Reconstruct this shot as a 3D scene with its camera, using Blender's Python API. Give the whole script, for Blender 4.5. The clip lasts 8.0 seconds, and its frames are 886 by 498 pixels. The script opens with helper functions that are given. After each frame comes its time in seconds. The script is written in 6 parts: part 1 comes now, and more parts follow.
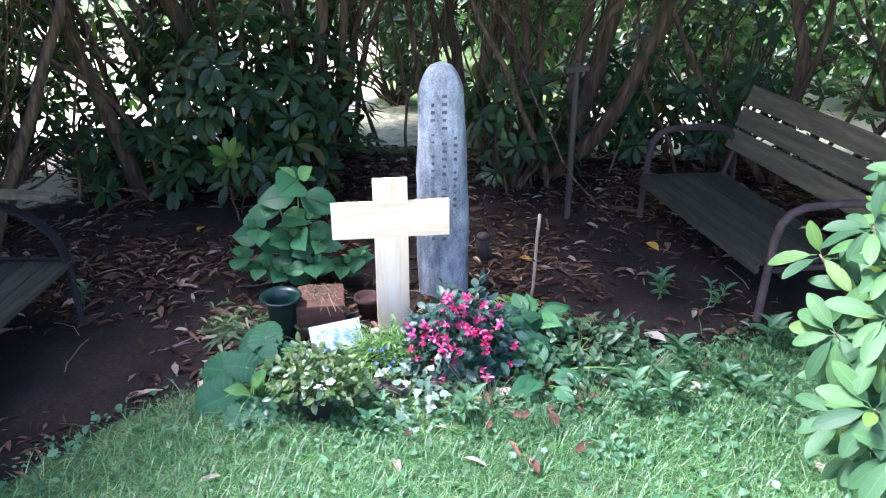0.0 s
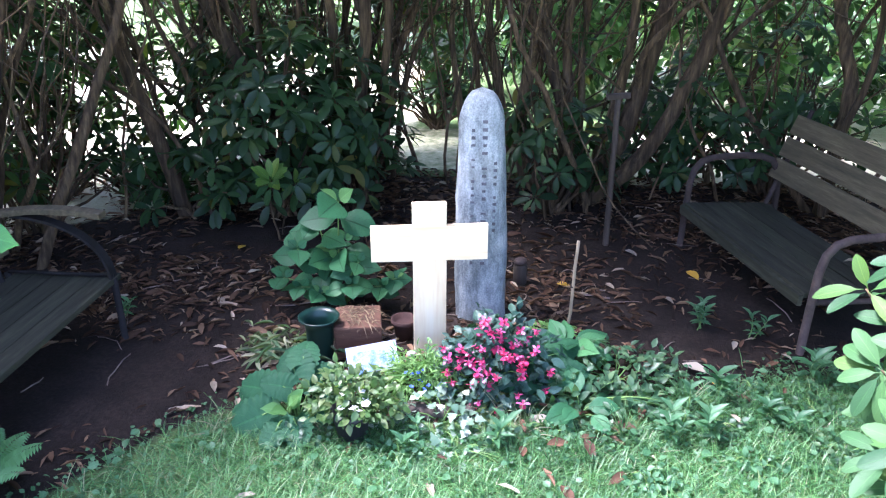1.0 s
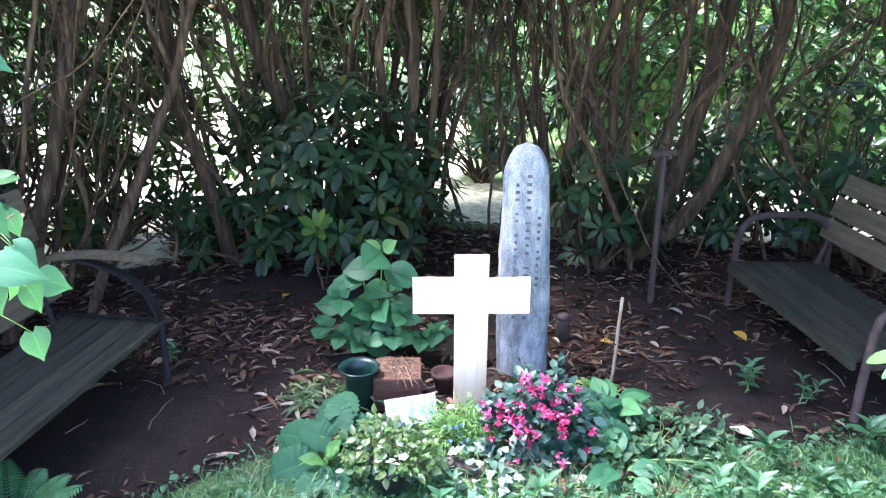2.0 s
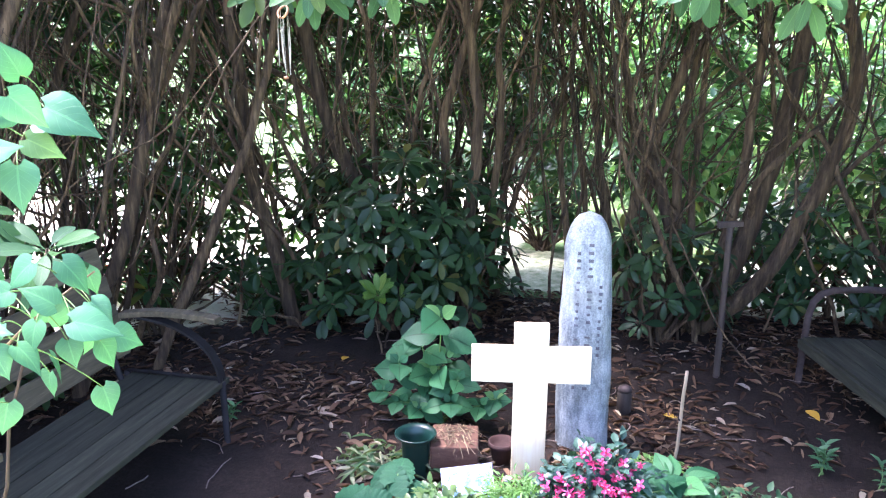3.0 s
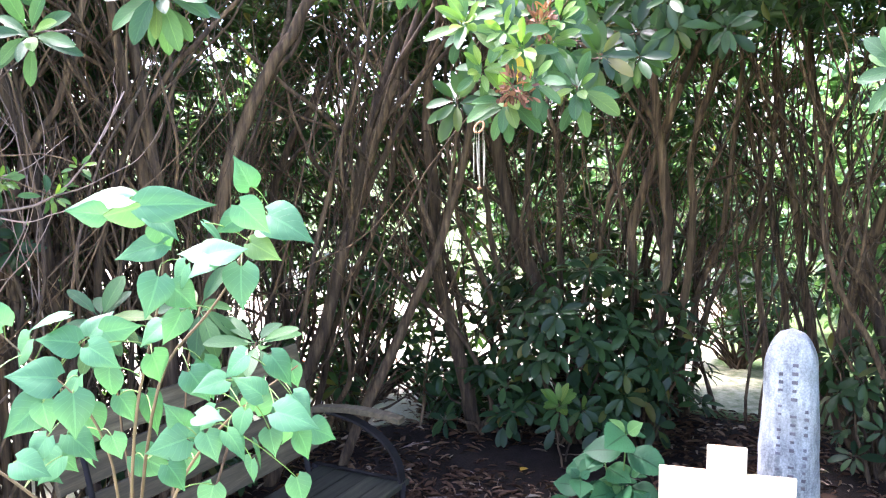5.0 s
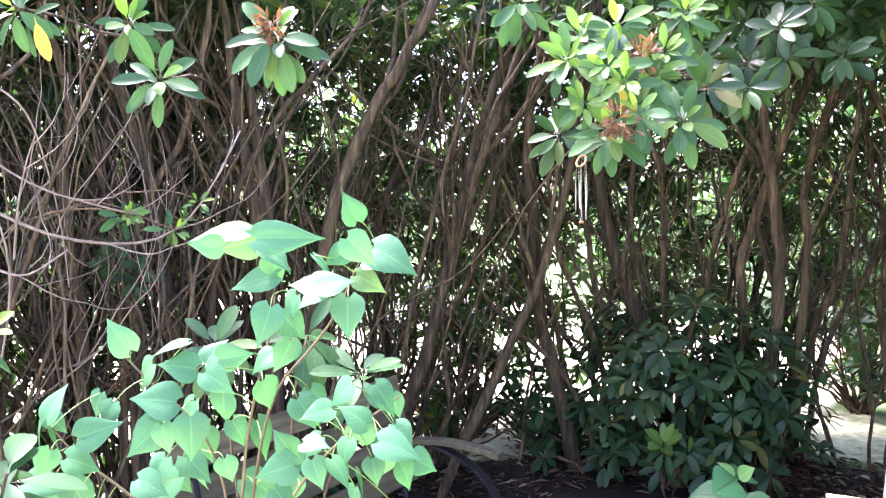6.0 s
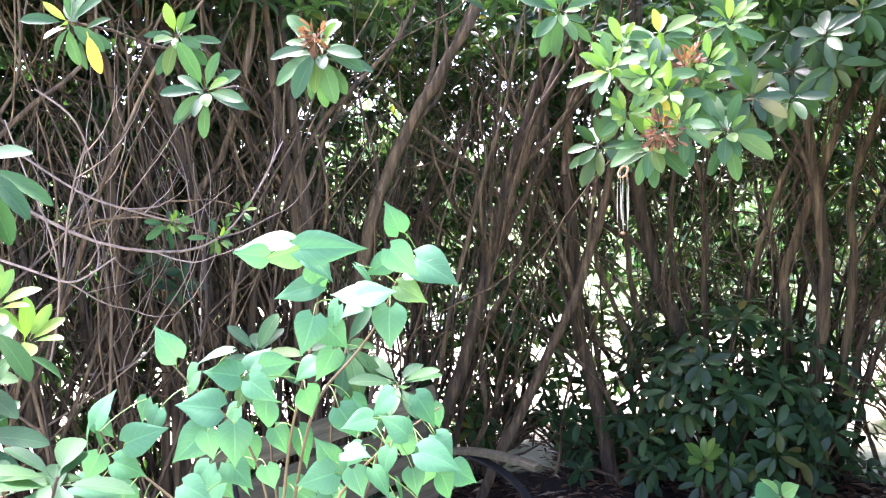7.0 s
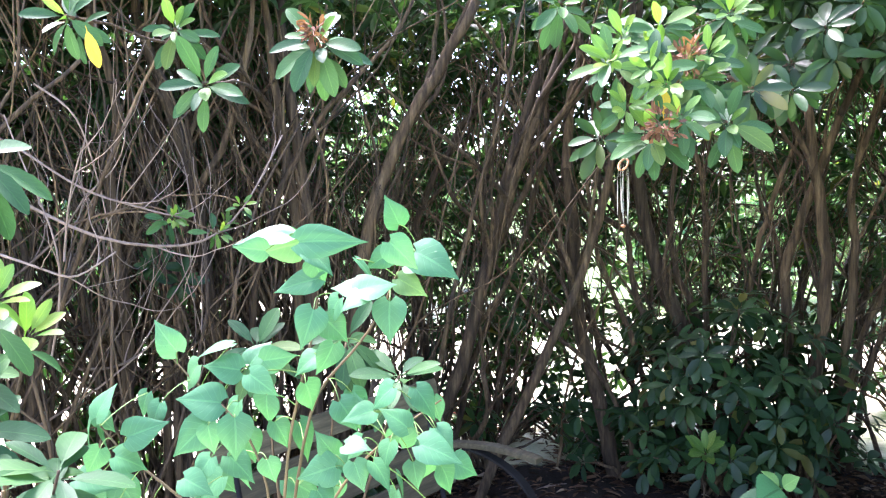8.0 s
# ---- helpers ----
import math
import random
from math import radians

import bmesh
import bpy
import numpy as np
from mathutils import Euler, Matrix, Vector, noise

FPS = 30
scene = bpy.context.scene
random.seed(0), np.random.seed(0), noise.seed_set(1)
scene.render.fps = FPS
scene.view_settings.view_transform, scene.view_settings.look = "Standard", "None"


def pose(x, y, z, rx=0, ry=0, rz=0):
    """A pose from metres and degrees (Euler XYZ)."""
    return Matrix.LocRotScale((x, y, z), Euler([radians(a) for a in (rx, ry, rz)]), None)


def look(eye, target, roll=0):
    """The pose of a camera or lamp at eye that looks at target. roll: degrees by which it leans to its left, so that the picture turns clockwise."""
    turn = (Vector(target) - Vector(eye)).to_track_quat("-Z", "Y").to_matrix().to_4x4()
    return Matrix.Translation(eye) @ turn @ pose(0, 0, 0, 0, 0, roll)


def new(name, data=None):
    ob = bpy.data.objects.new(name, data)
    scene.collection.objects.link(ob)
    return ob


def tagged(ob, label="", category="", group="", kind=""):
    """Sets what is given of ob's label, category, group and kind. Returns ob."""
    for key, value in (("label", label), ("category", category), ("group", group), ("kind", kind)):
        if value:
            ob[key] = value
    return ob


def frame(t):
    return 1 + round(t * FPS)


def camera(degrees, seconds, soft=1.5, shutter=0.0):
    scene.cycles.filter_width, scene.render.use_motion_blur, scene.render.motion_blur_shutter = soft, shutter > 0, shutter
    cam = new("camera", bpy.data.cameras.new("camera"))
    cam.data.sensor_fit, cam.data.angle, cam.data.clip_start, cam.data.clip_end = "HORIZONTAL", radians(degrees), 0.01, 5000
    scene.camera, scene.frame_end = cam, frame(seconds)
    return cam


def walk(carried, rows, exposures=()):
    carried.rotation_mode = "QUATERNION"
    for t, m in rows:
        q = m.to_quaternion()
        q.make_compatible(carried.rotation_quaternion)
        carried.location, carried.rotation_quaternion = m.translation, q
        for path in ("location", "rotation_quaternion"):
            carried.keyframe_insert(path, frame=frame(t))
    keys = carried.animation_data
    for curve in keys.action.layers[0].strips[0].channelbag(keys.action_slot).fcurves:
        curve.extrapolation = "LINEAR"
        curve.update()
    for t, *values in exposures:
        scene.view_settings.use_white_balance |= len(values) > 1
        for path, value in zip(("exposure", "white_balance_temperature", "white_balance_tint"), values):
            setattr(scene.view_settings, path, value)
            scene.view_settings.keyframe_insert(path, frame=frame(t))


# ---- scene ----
cam = camera(59.5, 8.0, soft=1.2)
PATH = [
    (0, (0.178, 0.106, 1.782), (0.057, 1.909, 0.927), -0.0),
    (0.5, (0.173, 0.103, 1.788), (0.012, 1.907, 0.939), 0.1),
    (1, (0.169, 0.099, 1.793), (-0.046, 1.918, 0.99), 0.1),
    (1.5, (0.171, 0.099, 1.794), (-0.1, 1.935, 1.049), 0.1),
    (3, (0.167, 0.089, 1.796), (-0.325, 1.958, 1.282), 0.1),
    (3.5, (0.166, 0.085, 1.796), (-0.434, 1.946, 1.374), -0.2),
    (4, (0.164, 0.082, 1.798), (-0.552, 1.92, 1.467), -0.4),
    (5.5, (0.161, 0.069, 1.798), (-0.894, 1.757, 1.596), -0.7),
    (6, (0.163, 0.062, 1.799), (-1.0, 1.682, 1.648), -0.9),
    (6.5, (0.159, 0.058, 1.8), (-1.074, 1.628, 1.676), -0.9),
    (7, (0.156, 0.054, 1.802), (-1.082, 1.62, 1.676), -0.7),
    (7.5, (0.154, 0.05, 1.801), (-1.084, 1.616, 1.666), -0.8),
    (8, (0.157, 0.056, 1.801), (-1.082, 1.619, 1.659), -0.9),
]
walk(cam, [(t, look(eye, target, roll)) for t, eye, target, roll in PATH],
     exposures=[(0, 2.7, 5600, 34), (1.5, 3.03, 5600, 32), (3, 3.36, 5700, 36), (4, 3.34, 5750, 38), (5.5, 3.42, 6100, 38), (6.5, 3.52, 6100, 41), (8, 3.24, 5950, 32)])

# ---- world and light ----
SUN_EL, SUN_AZ = 63.0, -84.0   # degrees; azimuth from +y towards +x
world = bpy.data.worlds.new("world")
scene.world = world
world.use_nodes = True
wn = world.node_tree.nodes
sky = wn.new("ShaderNodeTexSky")
sky.sky_type = "NISHITA"
sky.sun_disc = False
sky.sun_elevation, sky.sun_rotation = radians(SUN_EL), radians(SUN_AZ)
sky.air_density, sky.dust_density, sky.ozone_density = 1.0, 2.5, 1.0
world.node_tree.links.new(sky.outputs[0], wn["Background"].inputs[0])
wn["Background"].inputs[1].default_value = 0.15
sun_data = bpy.data.lights.new("sun", "SUN")
sun_data.energy, sun_data.angle, sun_data.color = 3.7, radians(16), (1.0, 0.96, 0.9)
sun = new("sun", sun_data)
sun_dir = Vector((math.sin(radians(SUN_AZ)) * math.cos(radians(SUN_EL)), math.cos(radians(SUN_AZ)) * math.cos(radians(SUN_EL)), math.sin(radians(SUN_EL))))
sun.matrix_world = look(sun_dir * 30, (0, 0, 0))


# ---- materials ----
def node_mat(name):
    m = bpy.data.materials.new(name)
    m.use_nodes = True
    nt = m.node_tree
    return m, nt, nt.nodes["Principled BSDF"]


def ramp(nt, fac, stops):
    r = nt.nodes.new("ShaderNodeValToRGB")
    while len(r.color_ramp.elements) < len(stops):
        r.color_ramp.elements.new(0.5)
    for e, (p, c) in zip(r.color_ramp.elements, stops):
        e.position, e.color = p, (*c, 1)
    nt.links.new(fac, r.inputs[0])
    return r.outputs[0]


def tex_noise(nt, scale, detail=4, stretch=(1, 1, 1), coords="Object", rough=0.55):
    tc = nt.nodes.new("ShaderNodeTexCoord")
    mp = nt.nodes.new("ShaderNodeMapping")
    mp.inputs["Scale"].default_value = stretch
    n = nt.nodes.new("ShaderNodeTexNoise")
    n.inputs["Scale"].default_value, n.inputs["Detail"].default_value, n.inputs["Roughness"].default_value = scale, detail, rough
    nt.links.new(tc.outputs[coords], mp.inputs[0])
    nt.links.new(mp.outputs[0], n.inputs["Vector"])
    return n.outputs["Fac"]


def mix(nt, fac, a, b, mode="MIX"):
    m = nt.nodes.new("ShaderNodeMix")
    m.data_type, m.blend_type = "RGBA", mode
    for sock, v in ((m.inputs[0], fac), (m.inputs[6], a), (m.inputs[7], b)):
        if isinstance(v, (int, float)):
            sock.default_value = v
        elif isinstance(v, tuple):
            sock.default_value = (*v, 1)
        else:
            nt.links.new(v, sock)
    return m.outputs[2]


def bump(nt, bsdf, height, strength=0.4, dist=0.01):
    b = nt.nodes.new("ShaderNodeBump")
    b.inputs["Strength"].default_value, b.inputs["Distance"].default_value = strength, dist
    nt.links.new(height, b.inputs["Height"])
    nt.links.new(b.outputs[0], bsdf.inputs["Normal"])


def piece_random(nt):
    """A random value for each separate leaf or piece."""
    g = nt.nodes.new("ShaderNodeNewGeometry")
    o = nt.nodes.new("ShaderNodeObjectInfo")
    a = nt.nodes.new("ShaderNodeMath")
    a.operation = "ADD"
    fr = nt.nodes.new("ShaderNodeMath")
    fr.operation = "FRACT"
    nt.links.new(g.outputs["Random Per Island"], a.inputs[0])
    nt.links.new(o.outputs["Random"], a.inputs[1])
    nt.links.new(a.outputs[0], fr.inputs[0])
    return fr.outputs[0]


def math_node(nt, op, a, b=0.0):
    m = nt.nodes.new("ShaderNodeMath")
    m.operation = op
    for s, v in ((m.inputs[0], a), (m.inputs[1], b)):
        if isinstance(v, (int, float)):
            s.default_value = v
        else:
            nt.links.new(v, s)
    return m.outputs[0]


def cool(stops, k=1.6, dim=0.8):
    """The same greens, a little bluer and deeper."""
    return [(t, (r * dim, g * dim, dim * min(g, b * k))) for t, (r, g, b) in stops]


def leaf_mat(name, stops, rough=0.4, trans=0.35, vein=0.0, veins=7, glow=(1.25, 1.35, 0.5), spot=0.25, spec=0.5):
    """Leaf: colour by leaf, mottling, midrib and side veins from the uv, light passing through."""
    m, nt, b = node_mat(name)
    col = ramp(nt, piece_random(nt), stops)
    mott = tex_noise(nt, 35, 3)
    dark = mix(nt, 1.0, col, (0.55, 0.6, 0.5), "MULTIPLY")
    col = mix(nt, math_node(nt, "MULTIPLY", mott, spot * 2), col, dark)
    if vein:
        uv = nt.nodes.new("ShaderNodeUVMap")
        sep = nt.nodes.new("ShaderNodeSeparateXYZ")
        nt.links.new(uv.outputs[0], sep.inputs[0])
        off = math_node(nt, "ABSOLUTE", math_node(nt, "SUBTRACT", sep.outputs[0], 0.5))
        rib = math_node(nt, "LESS_THAN", off, 0.028)
        side = math_node(nt, "FRACT", math_node(nt, "SUBTRACT", math_node(nt, "MULTIPLY", sep.outputs[1], veins), math_node(nt, "MULTIPLY", off, 5.0)))
        side = math_node(nt, "LESS_THAN", side, 0.1)
        pale = mix(nt, 1.0, col, (1.5, 1.45, 1.3) if vein > 0 else (0.5, 0.6, 0.5), "MULTIPLY")
        col = mix(nt, math_node(nt, "MULTIPLY", math_node(nt, "MAXIMUM", rib, math_node(nt, "MULTIPLY", side, 0.45)), abs(vein)), col, pale)
        bump(nt, b, math_node(nt, "ADD", math_node(nt, "MULTIPLY", side, -0.5), math_node(nt, "MULTIPLY", rib, -1.0)), 0.5, 0.005)
    nt.links.new(col, b.inputs["Base Color"])
    b.inputs["Roughness"].default_value = rough
    b.inputs["Specular IOR Level"].default_value = spec
    if trans:
        t = nt.nodes.new("ShaderNodeBsdfTranslucent")
        nt.links.new(mix(nt, 1.0, col, glow, "MULTIPLY"), t.inputs[0])
        ms = nt.nodes.new("ShaderNodeMixShader")
        ms.inputs[0].default_value = trans
        nt.links.new(b.outputs[0], ms.inputs[1])
        nt.links.new(t.outputs[0], ms.inputs[2])
        nt.links.new(ms.outputs[0], nt.nodes["Material Output"].inputs[0])
    return m


def rough_mat(name, stops, scale=12, stretch=(1, 1, 1), rough=0.8, bumps=0.4, dist=0.005, detail=6, fine=90, metal=0.0, spec=0.4, spread=0.5):
    """Mottled surface: large stains and fine grain, with relief."""
    m, nt, b = node_mat(name)
    big = tex_noise(nt, scale, detail, stretch)
    small = tex_noise(nt, fine, 3, stretch)
    fac = math_node(nt, "ADD", math_node(nt, "MULTIPLY", big, 0.7), math_node(nt, "MULTIPLY", small, 0.3))
    col = ramp(nt, fac, stops)
    vary = math_node(nt, "ADD", math_node(nt, "MULTIPLY", piece_random(nt), spread), 1 - spread / 2)
    cmb = nt.nodes.new("ShaderNodeCombineColor")
    for i in range(3):
        nt.links.new(vary, cmb.inputs[i])
    col = mix(nt, 1.0, col, cmb.outputs[0], "MULTIPLY")
    nt.links.new(col, b.inputs["Base Color"])
    b.inputs["Roughness"].default_value, b.inputs["Metallic"].default_value = rough, metal
    b.inputs["Specular IOR Level"].default_value = spec
    bump(nt, b, fac, bumps, dist)
    return m


M = {}
# Darker copy of the near leaf's colour, serving leaves that lie in shade.
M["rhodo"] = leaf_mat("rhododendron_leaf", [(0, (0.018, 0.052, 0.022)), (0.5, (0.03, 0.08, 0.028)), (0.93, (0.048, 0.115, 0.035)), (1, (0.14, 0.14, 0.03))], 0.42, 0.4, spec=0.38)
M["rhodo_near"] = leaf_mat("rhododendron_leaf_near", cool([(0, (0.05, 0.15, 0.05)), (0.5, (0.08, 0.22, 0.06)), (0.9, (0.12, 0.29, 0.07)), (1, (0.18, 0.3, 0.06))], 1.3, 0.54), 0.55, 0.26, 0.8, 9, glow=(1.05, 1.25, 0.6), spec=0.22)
M["rhodo_young"] = leaf_mat("young_rhododendron_leaf", [(0, (0.085, 0.2, 0.04)), (0.6, (0.12, 0.25, 0.05)), (1, (0.2, 0.31, 0.06))], 0.36, 0.4, 0.7, 9)
M["rhodo_yellow"] = leaf_mat("yellow_leaf", [(0, (0.6, 0.42, 0.03)), (1, (0.7, 0.5, 0.05))], 0.5, 0.3, 0.4, 9)
# Pale stops and strong gloss put the sun's glare into these shrubs' leaves.
M["bright"] = leaf_mat("sun_painted_shrub_leaf", [(0, (0.04, 0.115, 0.042)), (0.45, (0.1, 0.235, 0.085)), (0.85, (0.19, 0.34, 0.13)), (1, (0.33, 0.43, 0.18))], 0.28, 0.5, glow=(1.15, 1.3, 0.7), spec=0.9)
M["lilac"] = leaf_mat("lilac_leaf", [(0, (0.052, 0.175, 0.082)), (0.5, (0.066, 0.21, 0.098)), (0.97, (0.085, 0.245, 0.108)), (1, (0.2, 0.29, 0.09))], 0.5, 0.3, 0.7, 6, glow=(1.05, 1.2, 0.55), spot=0.2, spec=0.35)
M["hydrangea"] = leaf_mat("hydrangea_leaf", [(0, (0.024, 0.11, 0.046)), (0.7, (0.038, 0.16, 0.066)), (1, (0.075, 0.24, 0.085))], 0.55, 0.25, -1.0, 9, spot=0.35, spec=0.3)
M["geranium"] = leaf_mat("lobed_leaf", [(0, (0.016, 0.08, 0.04)), (1, (0.034, 0.13, 0.06))], 0.65, 0.25, 0.8, 7, spot=0.5, spec=0.2)
M["primrose"] = leaf_mat("primrose_leaf", cool([(0, (0.1, 0.28, 0.05)), (1, (0.16, 0.36, 0.07))]), 0.5, 0.3, 0.6, 8)
M["small"] = leaf_mat("small_leaf", cool([(0, (0.035, 0.11, 0.032)), (0.6, (0.065, 0.17, 0.045)), (1, (0.14, 0.25, 0.07))]), 0.45, 0.35)
M["busy"] = leaf_mat("busy_lizzie_leaf", cool([(0, (0.05, 0.13, 0.035)), (0.6, (0.11, 0.21, 0.055)), (1, (0.18, 0.25, 0.085))], 1.1), 0.45, 0.35)
M["lobelia"] = leaf_mat("lobelia_leaf", cool([(0, (0.12, 0.28, 0.04)), (1, (0.2, 0.4, 0.07))]), 0.5, 0.35)
M["fuchsia"] = leaf_mat("fuchsia_leaf", cool([(0, (0.022, 0.07, 0.035)), (0.7, (0.036, 0.11, 0.05)), (1, (0.07, 0.15, 0.065))]), 0.45, 0.2, 0.4, 6)
M["ivy"] = leaf_mat("ivy_leaf", [(0, (0.05, 0.13, 0.07)), (0.6, (0.16, 0.25, 0.17)), (1, (0.4, 0.46, 0.38))], 0.5, 0.2)
M["weed"] = leaf_mat("weed_leaf", cool([(0, (0.05, 0.17, 0.045)), (0.6, (0.085, 0.24, 0.065)), (1, (0.13, 0.3, 0.09))]), 0.45, 0.35, 0.4, 5)
M["grass"] = leaf_mat("grass_blade", cool([(0, (0.034, 0.12, 0.033)), (0.35, (0.07, 0.215, 0.055)), (0.8, (0.14, 0.36, 0.09)), (0.95, (0.23, 0.41, 0.13)), (1, (0.42, 0.4, 0.22))], 1.3, 0.85), 0.45, 0.4, glow=(1.1, 1.2, 0.6))
M["fern"] = leaf_mat("fern_leaf", cool([(0, (0.1, 0.3, 0.07)), (1, (0.15, 0.4, 0.1))]), 0.5, 0.4)
M["straw"] = leaf_mat("wilted_stalk", [(0, (0.06, 0.14, 0.05)), (0.5, (0.15, 0.21, 0.09)), (1, (0.32, 0.31, 0.2))], 0.7, 0.2)
M["hay"] = leaf_mat("dry_hay", [(0, (0.06, 0.04, 0.02)), (0.6, (0.16, 0.11, 0.06)), (1, (0.28, 0.21, 0.12))], 0.8, 0.1)
M["dead"] = leaf_mat("dead_leaf", [(0, (0.024, 0.013, 0.008)), (0.4, (0.068, 0.037, 0.021)), (0.72, (0.145, 0.083, 0.049)), (0.93, (0.27, 0.18, 0.11)), (1, (0.44, 0.36, 0.27))], 0.75, 0.1, spec=0.2)
M["dead_flower"] = leaf_mat("dead_flower_head", [(0, (0.08, 0.035, 0.018)), (1, (0.26, 0.125, 0.065))], 0.8, 0.2)
M["pale_leaf"] = leaf_mat("pale_fallen_leaf", [(0, (0.26, 0.21, 0.15)), (1, (0.42, 0.37, 0.29))], 0.7, 0.1)
M["orange_leaf"] = leaf_mat("orange_fallen_leaf", [(0, (0.55, 0.3, 0.03)), (1, (0.65, 0.42, 0.05))], 0.6, 0.1)
M["brown_leaf"] = leaf_mat("brown_fallen_leaf", [(0, (0.05, 0.027, 0.018)), (0.6, (0.11, 0.058, 0.036)), (1, (0.2, 0.115, 0.07))], 0.75, 0.1, spec=0.2)
M["pink"] = leaf_mat("fuchsia_petal", [(0, (0.42, 0.02, 0.09)), (0.45, (0.6, 0.05, 0.17)), (0.8, (0.68, 0.12, 0.3)), (1, (0.68, 0.3, 0.5))], 0.5, 0.3, glow=(1.2, 1, 1))
M["white_petal"] = leaf_mat("white_petal", [(0, (0.75, 0.75, 0.72)), (1, (0.82, 0.82, 0.8))], 0.6, 0.3, glow=(1, 1, 1), spot=0.05)
M["red_petal"] = leaf_mat("red_petal", [(0, (0.6, 0.05, 0.03)), (0.6, (0.7, 0.2, 0.12)), (1, (0.75, 0.5, 0.42))], 0.6, 0.3, glow=(1.1, 1, 1))
M["blue_petal"] = leaf_mat("blue_petal", [(0, (0.04, 0.08, 0.5)), (1, (0.1, 0.2, 0.7))], 0.6, 0.2, glow=(1, 1, 1))
M["bark"] = rough_mat("rhododendron_bark", [(0.32, (0.017, 0.0112, 0.0055)), (0.46, (0.054, 0.0365, 0.0185)), (0.58, (0.106, 0.074, 0.037)), (0.72, (0.215, 0.154, 0.082))], 34, (1, 1, 0.1), 0.85, 1.0, 0.018, spread=0.8)
M["twig"] = rough_mat("green_twig", [(0.3, (0.08, 0.08, 0.03)), (0.7, (0.17, 0.15, 0.06))], 40, (1, 1, 0.3), 0.7, 0.3)
M["grey_twig"] = rough_mat("bare_twig", [(0.3, (0.1, 0.078, 0.06)), (0.7, (0.27, 0.21, 0.165))], 40, (1, 1, 0.3), 0.8, 0.3)
M["stalk"] = rough_mat("green_stalk", [(0.3, (0.08, 0.17, 0.04)), (0.7, (0.14, 0.26, 0.06))], 40, (1, 1, 0.3), 0.6, 0.2)
M["red_stalk"] = rough_mat("red_stalk", [(0.3, (0.06, 0.045, 0.022)), (0.7, (0.13, 0.1, 0.045))], 40, (1, 1, 0.3), 0.6, 0.2)
M["cross"] = rough_mat("pale_spruce", [(0.3, (0.76, 0.55, 0.29)), (0.5, (0.88, 0.73, 0.47)), (0.72, (0.92, 0.81, 0.58))], 4, (0.35, 5, 5), 0.6, 0.06, 0.001, fine=18, spread=0.0)
M["bench_dark"] = rough_mat("weathered_green_wood", [(0.3, (0.016, 0.018, 0.012)), (0.5, (0.031, 0.034, 0.022)), (0.62, (0.046, 0.048, 0.031)), (0.8, (0.08, 0.077, 0.052))], 7, (0.5, 6, 6), 0.85, 0.4, 0.003, fine=40, spec=0.2)
M["bench_tan"] = rough_mat("weathered_tan_wood", [(0.3, (0.045, 0.04, 0.022)), (0.5, (0.085, 0.074, 0.041)), (0.62, (0.125, 0.109, 0.062)), (0.8, (0.19, 0.165, 0.1))], 7, (0.5, 6, 6), 0.75, 0.4, 0.003, fine=40)
M["iron"] = rough_mat("painted_dark_iron", [(0.3, (0.009, 0.009, 0.0085)), (0.7, (0.022, 0.021, 0.02))], 14, (1, 1, 1), 0.75, 0.3, 0.002, spec=0.2)
M["rust"] = rough_mat("rusty_tube", [(0.3, (0.025, 0.018, 0.016)), (0.55, (0.055, 0.04, 0.034)), (0.8, (0.1, 0.066, 0.053))], 16, (1, 1, 1), 0.8, 0.4, 0.002)
M["plastic"] = rough_mat("dark_green_plastic", [(0.3, (0.0028, 0.018, 0.013)), (0.7, (0.005, 0.027, 0.02))], 6, (1, 1, 1), 0.35, 0.05, 0.001)
M["black_pot"] = rough_mat("black_plastic", [(0.3, (0.01, 0.011, 0.013)), (0.7, (0.022, 0.024, 0.028))], 6, (1, 1, 1), 0.5, 0.1, 0.001)
M["block"] = rough_mat("reddish_cut_wood", [(0.3, (0.06, 0.027, 0.015)), (0.55, (0.12, 0.057, 0.032)), (0.8, (0.2, 0.105, 0.062))], 9, (1, 1, 5), 0.8, 0.5, 0.004)
M["terracotta"] = rough_mat("old_terracotta", [(0.3, (0.03, 0.015, 0.012)), (0.7, (0.08, 0.036, 0.027))], 10, (1, 1, 1), 0.85, 0.3, 0.002)
M["pole"] = rough_mat("weathered_pole", [(0.3, (0.028, 0.022, 0.017)), (0.7, (0.072, 0.056, 0.042))], 8, (5, 5, 0.6), 0.8, 0.4, 0.003)
M["cane"] = rough_mat("bamboo_cane", [(0.3, (0.24, 0.19, 0.12)), (0.7, (0.4, 0.33, 0.22))], 10, (5, 5, 0.6), 0.6, 0.2, 0.002)
M["pebble"] = rough_mat("white_pebble", [(0.3, (0.5, 0.48, 0.45)), (0.7, (0.75, 0.73, 0.7))], 12, (1, 1, 1), 0.6, 0.2, 0.002)
M["card_white"] = rough_mat("white_card", [(0.3, (0.36, 0.44, 0.62)), (0.7, (0.45, 0.52, 0.67))], 8, (1, 1, 1), 0.4, 0.0, 0.001)
M["card_blue"] = rough_mat("blue_print", [(0.38, (0.08, 0.2, 0.45)), (0.48, (0.3, 0.42, 0.6)), (0.55, (0.48, 0.55, 0.66))], 30, (1, 1, 1), 0.4, 0.0, 0.001)
M["groove"] = rough_mat("engraved_groove", [(0.3, (0.07, 0.075, 0.085)), (0.7, (0.135, 0.14, 0.155))], 60, (1, 1, 1), 0.9, 0.1, 0.001)
